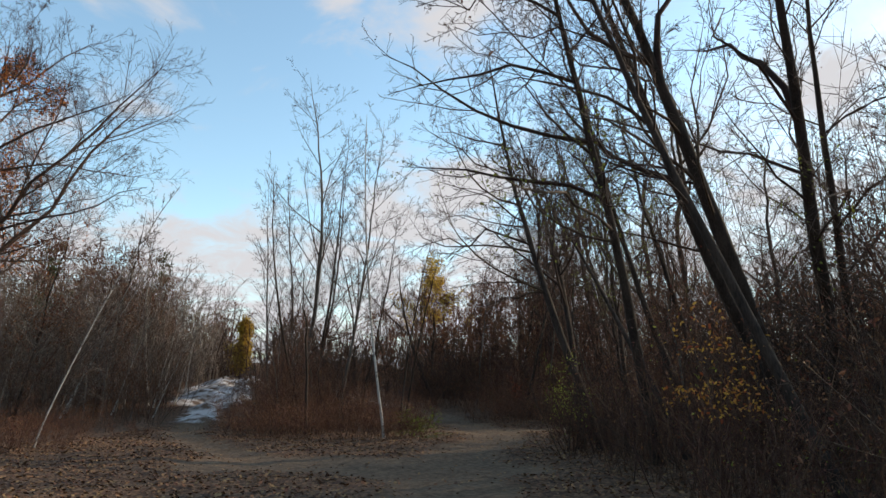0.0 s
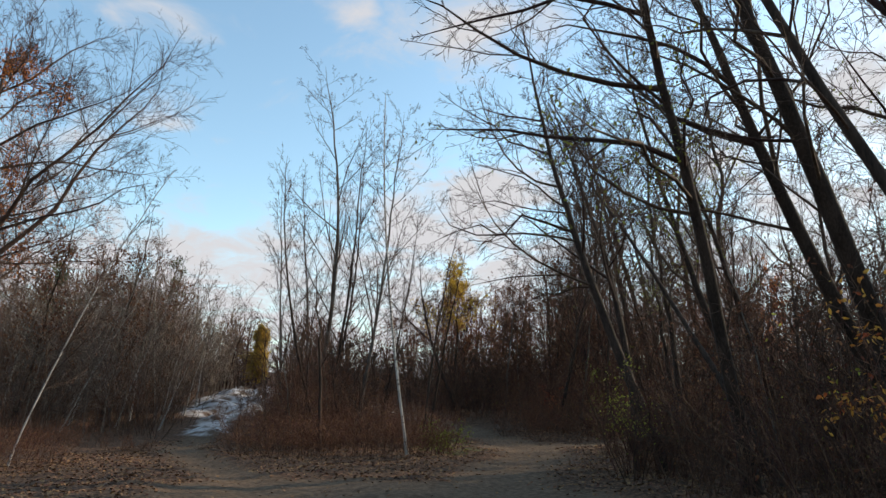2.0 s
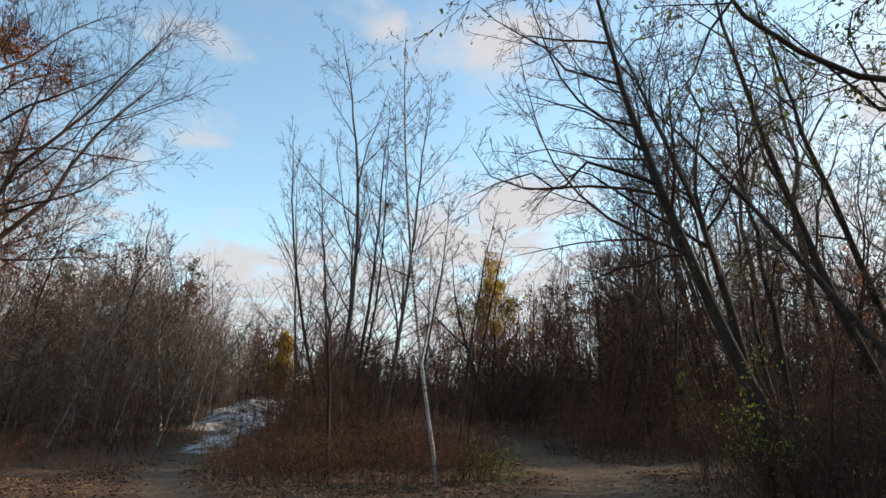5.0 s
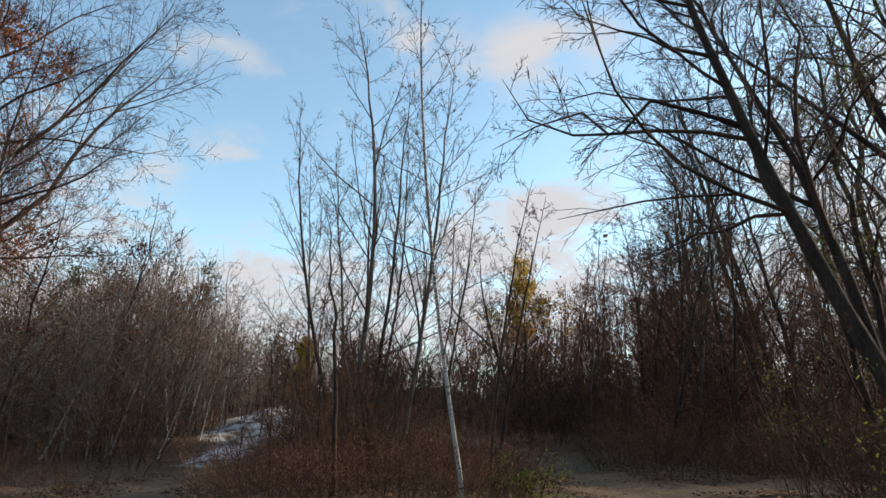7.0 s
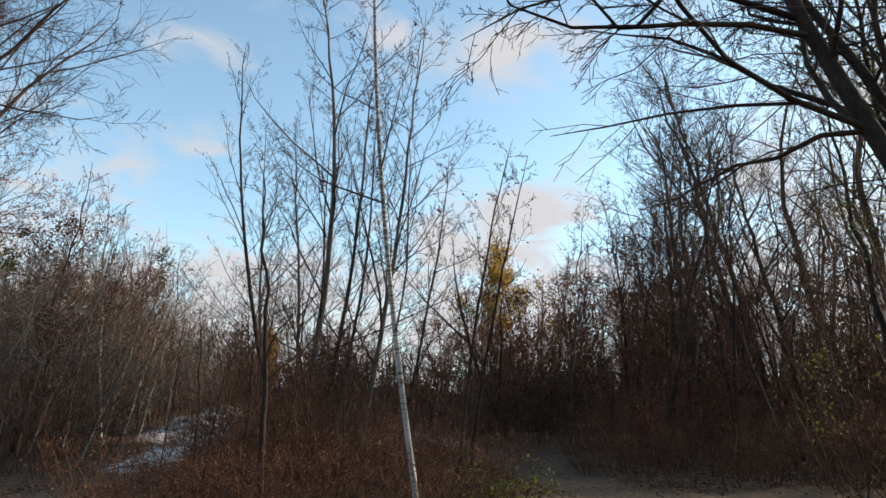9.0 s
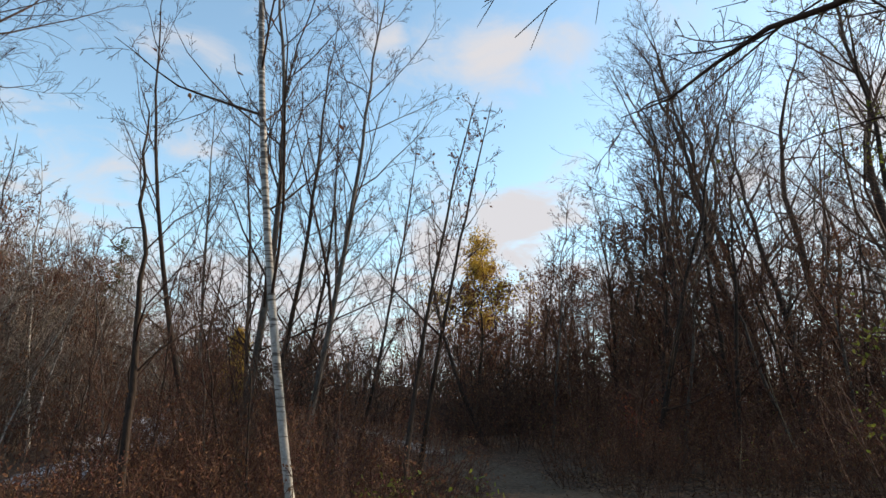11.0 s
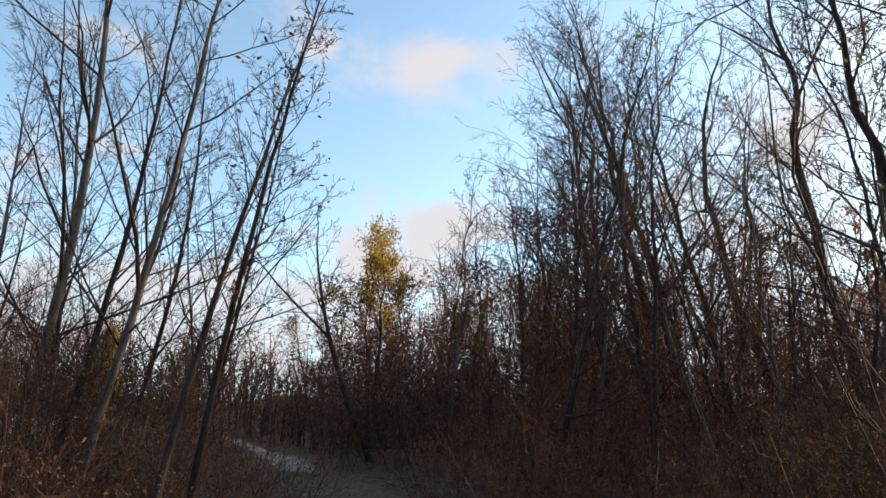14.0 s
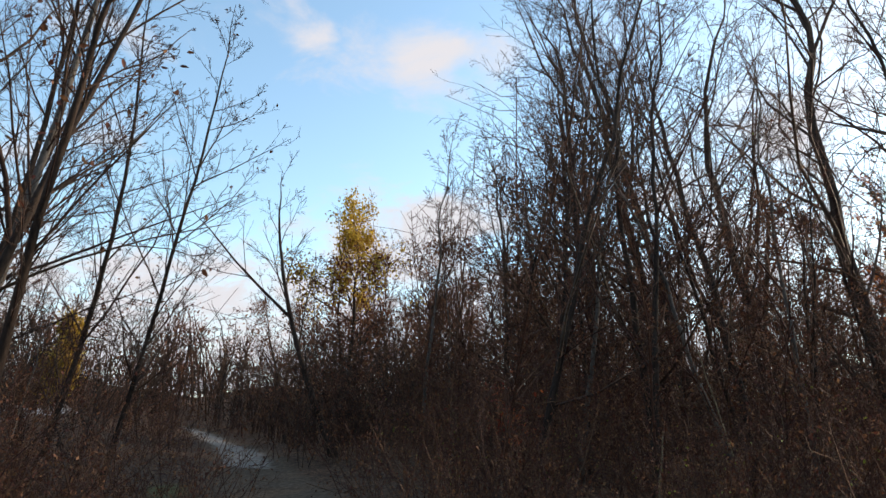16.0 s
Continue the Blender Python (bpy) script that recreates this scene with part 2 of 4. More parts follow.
def ground_material():
    m = bpy.data.materials.new("leafy_earth")
    m.use_nodes = True
    t = m.node_tree
    bsdf = t.nodes["Principled BSDF"]
    bsdf.inputs["Roughness"].default_value = 0.95
    bsdf.inputs["Specular IOR Level"].default_value = 0.15
    tc = t.nodes.new("ShaderNodeTexCoord")

    def noise_tex(scale, detail=6):
        n = t.nodes.new("ShaderNodeTexNoise")
        n.inputs["Scale"].default_value, n.inputs["Detail"].default_value = scale, detail
        t.links.new(tc.outputs["Object"], n.inputs["Vector"])
        return n.outputs["Fac"]

    def ramp(src, stops):
        r = t.nodes.new("ShaderNodeValToRGB")
        while len(r.color_ramp.elements) < len(stops):
            r.color_ramp.elements.new(0.5)
        for e, (p, c) in zip(r.color_ramp.elements, stops):
            e.position, e.color = p, (*c, 1)
        t.links.new(src, r.inputs[0])
        return r.outputs[0]

    def mix(f, a, b):
        n = t.nodes.new("ShaderNodeMix")
        n.data_type = "RGBA"
        t.links.new(f, n.inputs[0])
        t.links.new(a, n.inputs[6])
        t.links.new(b, n.inputs[7])
        return n.outputs[2]

    def layer(name):
        n = t.nodes.new("ShaderNodeAttribute")
        n.attribute_name = name
        f = t.nodes.new("ShaderNodeMath")
        f.operation = "MULTIPLY_ADD"
        f.inputs[1].default_value = 0.9
        t.links.new(noise_tex(1.1, 8), f.inputs[0])
        t.links.new(n.outputs["Fac"], f.inputs[2])
        r = t.nodes.new("ShaderNodeMapRange")
        r.inputs["From Min"].default_value, r.inputs["From Max"].default_value = 0.80, 1.15
        t.links.new(f.outputs[0], r.inputs["Value"])
        return r.outputs[0]

    vor = t.nodes.new("ShaderNodeTexVoronoi")
    vor.inputs["Scale"].default_value = 16
    t.links.new(tc.outputs["Object"], vor.inputs["Vector"])
    sepc = t.nodes.new("ShaderNodeSeparateColor")
    t.links.new(vor.outputs["Color"], sepc.inputs[0])
    leaves = ramp(sepc.outputs[0], [(0.0, (0.035, 0.020, 0.013)), (0.5, (0.085, 0.047, 0.029)), (1.0, (0.18, 0.105, 0.06))])
    earth = ramp(noise_tex(9), [(0.3, (0.070, 0.044, 0.028)), (0.7, (0.175, 0.118, 0.074))])
    pale = ramp(noise_tex(1.6, 8), [(0.38, (0.12, 0.08, 0.055)), (0.60, (0.52, 0.50, 0.49))])
    moss = ramp(noise_tex(20), [(0.3, (0.05, 0.045, 0.018)), (0.7, (0.15, 0.13, 0.05))])
    c = mix(layer("earth"), leaves, earth)
    c = mix(layer("dust"), c, ramp(noise_tex(6), [(0.3, (0.20, 0.162, 0.13)), (0.7, (0.38, 0.32, 0.265))]))
    c = mix(layer("moss"), c, moss)
    c = mix(layer("sand"), c, pale)
    t.links.new(c, bsdf.inputs["Base Color"])
    b = t.nodes.new("ShaderNodeBump")
    b.inputs["Strength"].default_value, b.inputs["Distance"].default_value = 0.7, 0.03
    t.links.new(noise_tex(22), b.inputs["Height"])
    t.links.new(b.outputs[0], bsdf.inputs["Normal"])
    return m


DUST = [(0.6, (-2.6, 41.0), (-3.2, 43), (-5.0, 48.5), (-8.5, 55))]
MOSS = [(0.5, (-0.9, 22.4), (0.1, 24.6)), (0.6, (-1.6, 25), (-0.9, 29)), (0.35, (-1.6, 31.5), (-3.2, 36.5))]


def build_ground():
    fine_x = np.concatenate([np.arange(-76, -30, 4.0), np.arange(-30, 24.1, 0.4), np.arange(28, 78, 4.0)])
    fine_y = np.concatenate([np.arange(-72, -8, 4.0), np.arange(-6, 62.1, 0.4), np.arange(65, 96, 3.0)])
    far = np.array([80, 100, 150, 300, 700, 1500, 3500.0])
    xs = np.concatenate([-far[::-1], fine_x, far])
    ys = np.concatenate([-far[::-1], fine_y, far + 20])
    gx, gy = np.meshgrid(xs, ys)
    gz = land(gx, gy)
    n, m = len(xs), len(ys)
    v = np.stack([gx, gy, gz], -1).reshape(-1, 3)
    i = np.arange(m - 1)[:, None] * n + np.arange(n - 1)[None]
    faces = np.stack([i, i + 1, i + n + 1, i + n], -1).reshape(-1, 4)
    me = quick_mesh("ground", v, [faces], ground_material())
    for name, lines, edge in (("earth", TRAILS, 0.9), ("sand", SAND, 1.6), ("moss", MOSS, 0.6), ("dust", DUST, 0.6)):
        a = me.attributes.new(name, "FLOAT", "POINT")
        a.data.foreach_set("value", (1 - smooth(-0.5, edge, off_line(gx, gy, lines))).ravel().astype(np.float32))
    tagged(new("ground", me), "leaf-strewn woodland floor with trodden sandy earth trails", "ground", kind="structure")


# ---- mesh making ----


def quick_mesh(name, verts, face_sets, mat, flat=False):
    me = bpy.data.meshes.new(name)
    me.vertices.add(len(verts))
    me.vertices.foreach_set("co", np.ascontiguousarray(verts, np.float32).ravel())
    total = np.concatenate([np.full(len(f), f.shape[1]) for f in face_sets])
    index = np.concatenate([f.ravel() for f in face_sets])
    me.loops.add(len(index))
    me.loops.foreach_set("vertex_index", index.astype(np.int32))
    me.polygons.add(len(total))
    me.polygons.foreach_set("loop_start", np.concatenate([[0], np.cumsum(total)[:-1]]).astype(np.int32))
    me.polygons.foreach_set("loop_total", total.astype(np.int32))
    me.update(calc_edges=True)
    me.polygons.foreach_set("use_smooth", np.full(len(total), not flat))
    me.materials.append(mat)
    return me


class Tubes:
    """Tapered, bent rods that become one mesh."""

    def __init__(self):
        self.sets = {}

    def add(self, pts, rad, sides):
        self.sets.setdefault((len(pts), sides), []).append((pts, rad))

    def mesh(self, name, mat):
        verts, faces, base = [], [], 0
        for (n, k), rods in self.sets.items():
            p = np.array([r[0] for r in rods])
            rad = np.array([r[1] for r in rods])
            m = len(rods)
            t = np.gradient(p, axis=1)
            t /= np.linalg.norm(t, axis=2, keepdims=True) + 1e-9
            ref = np.where(np.abs(t[:, :1, 2:]) < 0.8, np.array([0, 0, 1.0]), np.array([1.0, 0, 0]))
            u = np.cross(t, np.broadcast_to(ref, t.shape))
            u /= np.linalg.norm(u, axis=2, keepdims=True) + 1e-9
            w = np.cross(t, u)
            a = np.arange(k) * 2 * math.pi / k
            ring = p[:, :, None] + rad[:, :, None, None] * (np.cos(a)[:, None] * u[:, :, None] + np.sin(a)[:, None] * w[:, :, None])
            verts.append(ring.reshape(-1, 3))
            j = np.arange(k)
            cell = np.stack([j, (j + 1) % k, (j + 1) % k + k, j + k], -1)[None] + (np.arange(n - 1) * k)[:, None, None]
            f = (cell.reshape(-1, 4)[None] + (np.arange(m) * n * k)[:, None, None]).reshape(-1, 4) + base
            faces.append(f)
            base += m * n * k
        return quick_mesh(name, np.concatenate(verts), faces, mat)


def leaf_mesh(name, pts, size, mat, rng, fine=False):
    """Small folded blades, each hanging its own way."""
    p = np.array(pts)
    n = len(p)
    a = rng.normal(size=(n, 3))
    a[:, 2] -= 0.6
    a /= np.linalg.norm(a, axis=1, keepdims=True)
    b = np.cross(a, rng.normal(size=(n, 3)))
    b /= np.linalg.norm(b, axis=1, keepdims=True)
    c = np.cross(a, b)
    s = size * rng.uniform(0.6, 1.3, (n, 1))
    if fine:
        q = np.stack([p, p + s * (0.3 * a + 0.24 * b + 0.08 * c), p + s * (0.65 * a + 0.2 * b + 0.05 * c), p + s * a, p + s * (0.65 * a - 0.2 * b + 0.05 * c), p + s * (0.3 * a - 0.24 * b + 0.08 * c)], 1)
        i = np.arange(n)[:, None] * 6
        return quick_mesh(name, q.reshape(-1, 3), [np.concatenate([i + np.array([0, 1, 2, 3]), i + np.array([0, 3, 4, 5])])], mat, True)
    q = np.stack([p, p + s * (0.5 * a + 0.30 * b + 0.10 * c), p + s * a, p + s * (0.5 * a - 0.30 * b + 0.10 * c)], 1)
    i = np.arange(n)[:, None] * 4
    return quick_mesh(name, q.reshape(-1, 3), [np.concatenate([i + np.array([0, 1, 2]), i + np.array([0, 2, 3])])], mat, True)


def part(name, me, parent, label=""):
    ob = new(name, me)
    ob.parent = parent
    if label:
        tagged(ob, label)
    return ob


def unit(v):
    return v / (math.sqrt(float(v @ v)) + 1e-9)


class Habit:
    """How a kind of tree grows. Per level: bits, sides, children, start, angle, length ratio, waver, lift."""

    def __init__(self, kids, angle, ratio, start, waver, lift, bits=(10, 7, 5, 4, 2), sides=(9, 6, 4, 3, 3), thick=0.42, taper=0.0085, twig=0.004, bias=(0, 0, 0)):
        self.kids, self.angle, self.ratio, self.start, self.waver, self.lift = kids, angle, ratio, start, waver, lift
        self.bits, self.sides, self.thick, self.twig, self.bias, self.taper = bits, sides, thick, twig, np.array(bias, float), taper


def sprout(parts, tips, rng, h, p, d, length, r, level):
    n = h.bits[level]
    f = np.linspace(0, 1, n)[:, None]
    wander = np.cumsum(rng.normal(size=(n, 3)), 0) * (0.8 * h.waver[level] / math.sqrt(n))
    kink = rng.normal(size=(n, 3)) * (0.30 * h.waver[level])
    way = d + (wander + kink) * np.minimum(1, f * 3) + np.array([0, 0, h.lift[level]]) * f
    way /= np.linalg.norm(way, axis=1, keepdims=True)
    pts = np.vstack([p, p + np.cumsum(way[:-1] * (length / (n - 1)), 0)])
    last = level == len(h.kids)
    end = h.twig * (0.6 if last else 1.0)
    rad = end + (r - end) * (1 - f[:, 0]) ** 0.8
    parts[min(level, 1)].add(pts, rad, h.sides[level])
    grow_children(parts, tips, rng, h, pts, rad, length, level)


def grow_children(parts, tips, rng, h, pts, rad, length, level):
    n = len(pts)
    if level == len(h.kids):
        tips.append(pts[-1])
        tips.append(pts[n // 2])
        return
    count = h.kids[level]
    turn = rng.uniform(0, 6.28)
    for i in range(count):
        f = h.start[level] + (0.98 - h.start[level]) * (i + rng.uniform(-0.5, 1.5)) / count
        f = min(max(f, 0.04), 0.98)
        g = f * (n - 1)
        j = min(int(g), n - 2)
        at = pts[j] + (pts[j + 1] - pts[j]) * (g - j)
        along = unit(pts[j + 1] - pts[j])
        turn += 2.4 + rng.normal() * 0.7
        side = unit(np.cross(along, np.array([math.cos(turn), math.sin(turn), 0.31])))
        fork = level < len(h.kids) - 2 and rng.random() < 0.16
        ang = radians(h.angle[level] * (0.5 if fork else rng.uniform(0.65, 1.3)))
        way = along * math.cos(ang) + side * math.sin(ang)
        if level == 0:
            way = unit(way + h.bias * rng.uniform(0.3, 1.0))
        over = max(0.0, f - h.start[level]) / (1 - h.start[level])
        shrink = (1 - 0.72 * over) if level == 0 else (1 - 0.55 * f)
        size = length * h.ratio[level] * shrink * (1.35 if fork else rng.uniform(0.35, 1.25))
        r0 = max(h.twig, min(float(rad[j]) * (0.62 if fork else h.thick), size * h.taper + 0.002) * rng.uniform(0.8, 1.1))
        sprout(parts, tips, rng, h, at, way, size, r0, level + 1)


def make_tree(name, height, radius, habit, seed, lean=(0, 0), bend=(0, 0), bark=None, twigs=None, limbs=(), leaves=(), label="", category="tree", group="", slim=0.85, sway=0.012):
    """A tree about its own base. lean: how far aside the stem stands ten metres up; bend: how far it bows on the way;
    limbs: (height, toward x, y, z, length, radius); leaves: (name, material, share of the twigs, size, lowest, highest, label)."""
    rng = np.random.default_rng(seed)
    n = 18
    f = np.linspace(0, 1, n)
    drift = np.cumsum(rng.normal(size=(n, 2)), 0) * sway * height * f[:, None]
    pts = np.zeros((n, 3))
    up = f * height / 10
    for axis in (0, 1):
        pts[:, axis] = lean[axis] * up + bend[axis] * up * (up - 1) + drift[:, axis]
    pts[:, 2] = f * height
    rad = 0.006 + radius * (1 - f) ** slim
    rad[0] *= 1.5
    rad[1] *= 1.06
    pts[0, 2] = -0.12
    parts, tips = (Tubes(), Tubes()), []
    parts[0].add(pts, rad, 10)
    grow_children(parts, tips, rng, habit, pts, rad, height, 0)
    for z, dx, dy, dz, size, r in limbs:
        g = z / height * (n - 1)
        j = min(int(g), n - 2)
        at = pts[j] + (pts[j + 1] - pts[j]) * (g - j)
        sprout(parts, tips, rng, habit, at, unit(np.array([dx, dy, dz], float)), size, r, 1)
    root = new(name)
    tagged(root, label, category, group)
    part("trunk", parts[0].mesh("trunk", bark), root)
    part("crown", parts[1].mesh("crown", twigs), root)
    tips = np.array(tips)
    for leaf_name, mat, share, size, lowest, highest, leaf_label, *edge in leaves:
        ok = tips[(tips[:, 2] > lowest) & (tips[:, 2] < highest)]
        if edge:
            ok = ok[ok[:, 0] < edge[0]]
        ok = ok[rng.random(len(ok)) < min(share, 1)]
        if len(ok) == 0:
            continue
        ok = np.repeat(ok, max(1, round(share)), 0) + rng.normal(size=(len(ok) * max(1, round(share)), 3)) * (0.06 if share <= 1 else 0.18)
        part(leaf_name, leaf_mesh(leaf_name, ok, size, mat, rng, size < 0.09), root, leaf_label)
    return root


def stand(root, x, y, turn=0.0, size=1.0):
    root.matrix_basis = pose(x, y, ground_z(x, y) - 0.02, 0, 0, turn) @ Matrix.Scale(size, 4)
    return root


def another(root, x, y, turn=0.0, size=1.0, tilt=(0, 0)):
    ob = copy_thing(root, Matrix())
    ob.matrix_basis = pose(x, y, ground_z(x, y) - 0.02, tilt[0], tilt[1], turn) @ Matrix.Scale(size, 4)
    return ob




build_ground()

# ---- kinds of growth ----
HERO = Habit((19, 9, 7, 3), (52, 45, 40, 36), (0.34, 0.42, 0.46, 0.6), (0.32, 0.14, 0.12, 0.2), (0.0, 0.65, 0.42, 0.25, 0.12), (0, 0.25, 0.15, 0.08, 0.05), twig=0.0038)
OAK = Habit((38, 16, 9, 6), (70, 48, 44, 40), (0.64, 0.48, 0.50, 0.55), (0.20, 0.10, 0.10, 0.15), (0.0, 0.32, 0.25, 0.2, 0.2), (0, 0.12, 0.15, 0.1, 0.05), bits=(10, 9, 6, 3, 2), sides=(9, 6, 3, 3, 3), twig=0.0075)
SLIM = Habit((24, 6, 5, 3), (50, 42, 40, 38), (0.21, 0.40, 0.42, 0.5), (0.24, 0.15, 0.15, 0.2), (0.0, 0.25, 0.3, 0.3, 0.2), (0, 0.45, 0.3, 0.15, 0.1), taper=0.006, twig=0.003)
TALL = Habit((30, 7, 5, 3), (48, 40, 38, 36), (0.30, 0.42, 0.5, 0.6), (0.14, 0.10, 0.12, 0.2), (0.0, 0.22, 0.22, 0.15, 0.1), (0, 0.32, 0.2, 0.1, 0.05), bits=(10, 6, 4, 3, 2), taper=0.007, twig=0.0045)
WOOD = Habit((17, 7, 5), (46, 40, 40), (0.33, 0.44, 0.5), (0.10, 0.12, 0.12), (0.0, 0.35, 0.3, 0.2), (0, 0.35, 0.2, 0.1), bits=(8, 5, 3, 2), sides=(6, 3, 3, 3), twig=0.0065)
DENSE = Habit((26, 9, 5), (46, 40, 40), (0.34, 0.44, 0.5), (0.07, 0.12, 0.12), (0.0, 0.35, 0.3, 0.2), (0, 0.42, 0.2, 0.1), bits=(8, 5, 3, 2), sides=(6, 3, 3, 3), twig=0.006)
THIN = Habit((16, 6, 4), (42, 38, 38), (0.24, 0.42, 0.5), (0.2, 0.15, 0.15), (0.0, 0.3, 0.3, 0.2), (0, 0.5, 0.3, 0.1), bits=(8, 5, 3, 2), sides=(6, 3, 3, 3), taper=0.007, twig=0.007)
DARK = dict(bark=BARK, twigs=TWIG)

# ---- trees that lean over the trail from the thicket ----
TO_WEST = (-0.32, -0.05, 0.0)
LEANING = [  # x, y, lean at ten metres, bow, height, radius, seed
    (7.63, 14.16, (-4.21, -2.25), (0.43, 1.52), 13.5, 0.20, 11),
    (4.45, 7.25, (-3.29, 0.82), (-0.16, -1.91), 10.5, 0.07, 12),
    (8.03, 14.88, (-4.09, -0.67), (1.2, 1.12), 13.0, 0.165, 13),
    (4.46, 13.92, (-2.71, -3.13), (-0.61, -0.2), 12.0, 0.115, 14),
    (4.36, 18.02, (-2.52, 1.29), (0.76, -1.05), 12.5, 0.128, 15),
    (3.75, 18.13, (-1.01, 3.39), (-1.3, 1.34), 11.5, 0.095, 16),
    (9.3, 15.69, (-2.71, -4.56), (-0.37, 0.15), 13.5, 0.19, 17),
    (5.55, 15.14, (-3.0, 7.0), (-0.66, 0.57), 10.0, 0.07, 18),
    (8.18, 21.19, (-2.67, 0.68), (0.94, -0.78), 13.5, 0.13, 19),
    (9.4, 22.6, (-2.4, 0.0), (0.3, 0.0), 13.0, 0.11, 20),
    (10.6, 16.6, (-2.2, -3.0), (0.2, 0.2), 13.5, 0.125, 22),
]
BOUGHS = {  # by seed: height, toward x, y, z, length, radius
    11: ((7.6, -0.1, -0.2, 1.0, 4.5, 0.085), (8.0, -0.9, 0.2, 0.55, 4.6, 0.06), (5.5, -0.8, -0.3, 0.7, 3.6, 0.04)),
    13: ((6.2, -1, 0.3, 0.5, 5.2, 0.075), (7.4, -0.9, -0.2, 0.7, 4.2, 0.05)),
    14: ((5.2, -1, -0.1, 0.42, 4.6, 0.05), (6.3, -1, 0.3, 0.30, 4.8, 0.048), (4.4, -1, 0.1, 0.25, 3.6, 0.034), (7.4, -1, 0.0, 0.35, 4.0, 0.04), (8.6, -0.8, 0.1, 0.6, 3.4, 0.034)),
    15: ((5.9, -1, -0.12, 0.34, 4.4, 0.04), (4.4, -1, 0.2, 0.02, 2.8, 0.032), (7.2, -1, -0.1, 0.25, 4.0, 0.034), (8.2, -1, 0.0, 0.35, 3.6, 0.03), (9.2, -1, 0.2, 0.3, 3.2, 0.03), (6.6, -0.9, -0.4, 0.45, 3.0, 0.03)),
    16: ((5.0, 0.3, -1, 0.5, 2.6, 0.03),),
    17: ((7.0, -0.2, 0.1, 1.0, 5.0, 0.09), (6.0, -0.8, 0.3, 0.5, 3.6, 0.04)),
}
IVIED = (13, 17, 19, 20, 14)
HERO_WEST = Habit(HERO.kids, HERO.angle, HERO.ratio, HERO.start, HERO.waver, HERO.lift, twig=0.0042, bias=TO_WEST)
for x, y, lean, bend, high, r, seed in LEANING:
    stand(make_tree("leaning_tree", high, r, HERO_WEST, seed, lean, bend, limbs=BOUGHS.get(seed, ()), label="bare dark tree leaning out of the thicket over the trail", group="leaning trees at the trail", sway=0.003, leaves=(("leaves", LEAF_BROWN, 0.010, 0.055, 6, 11, "a few withered leaves"),) + ((("ivy_leaves", LEAF_GREEN, 0.30, 0.065, 2.0, 6.5 if seed < 19 else 12, "green ivy leaves"),) if seed in IVIED else ()), **DARK), x, y)

# ---- birch on the corner and the pale clump behind it ----
stand(make_tree("birch_tree", 11.2, 0.036, SLIM, 21, (-0.86, -0.05), (0.68, 1.54), slim=0.6, sway=0.0, bark=BIRCH, twigs=TWIG, label="slender white birch with dark scars, bare, beside the trail", leaves=(("leaves", LEAF_BROWN, 0.012, 0.075, 4, 12, "a few last leaves"),)), -1.85, 21.34)
stand(make_tree("birch_tree", 7.5, 0.016, SLIM, 23, (5.0, 0.0), (2.0, 0.0), slim=0.5, sway=0.003, bark=BIRCH, twigs=TWIG, label="thin white birch leaning far over in the brush"), -11.2, 18.35)
CLUMP = [  # x, y, lean at ten metres, bow, height, radius, seed
    (-7.56, 33.97, (1.02, -1.17), (-1.2, 0.5), 18.0, 0.12, 31),
    (-7.1, 34.6, (1.3, 0.2), (-0.8, 0.2), 16.0, 0.085, 32),
    (-5.02, 31.66, (1.36, 0.39), (-0.3, -0.07), 15.5, 0.085, 33),
    (-8.3, 36.6, (-0.8, 0.5), (-0.3, 0.2), 14.0, 0.075, 35),
    (-8.39, 41.15, (1.94, -1.26), (-0.9, -0.5), 15.0, 0.085, 36),
    (-9.4, 35.6, (-0.5, 0.3), (0.2, 0.2), 13.0, 0.065, 37),
    (-4.6, 36.5, (2.0, -0.4), (-0.6, 0.2), 11.5, 0.055, 40),
]
for x, y, lean, bend, high, r, seed in CLUMP:
    stand(make_tree("pale_tree", high, r, TALL, seed, lean, bend, sway=0.004, bark=BARK_PALE if seed % 2 else BARK, twigs=TWIG, label=("tall slender bare tree with pale grey bark in a clump" if seed % 2 else "tall slender bare tree with dark bark in a clump"), group="pale clump", leaves=(("leaves", LEAF_BROWN, 0.012, 0.09, 2, 20, "a few withered leaves"),)), x, y)
stand(make_tree("young_tree", 11.5, 0.065, SLIM, 41, (-1.6, -0.99), (1.5, -0.14), sway=0.003, label="thin dark young tree with bare branches", **DARK), -5.91, 28.47)
stand(make_tree("young_tree", 6.4, 0.055, Habit((12, 7, 5, 3), (50, 45, 42, 40), (0.46, 0.42, 0.42, 0.5), (0.3, 0.15, 0.15, 0.2), (0, 0.5, 0.4, 0.3, 0.2), (0, 0.3, 0.15, 0.1, 0.05), twig=0.003), 43, (0.0, 0.2), label="small dark spreading tree in the brush", **DARK), -4.81, 23.44)
for x, y, lean, bend, high, seed in ((-1.73, 26.51, (1.66, 1.94), (1.2, -0.64), 8.8, 44), (-1.6, 27.4, (2.6, -1.2), (1.2, 0.6), 7.4, 45)):
    stand(make_tree("young_tree", high, 0.045, SLIM, seed, lean, bend, sway=0.003, label="thin dark sapling with a few leaves at its tips", leaves=(("leaves", LEAF_BROWN, 0.03, 0.08, 3, 9, "a few dark leaves"),), **DARK), x, y)
stand(make_tree("forked_tree", 10.5, 0.12, WOOD, 42, (-2.89, 1.63), (2.0, 0.56), sway=0.004, limbs=((4.6, -1, 0, 0.95, 6.0, 0.065),), label="bare forked tree beside the trail", **DARK), -0.46, 43.49)

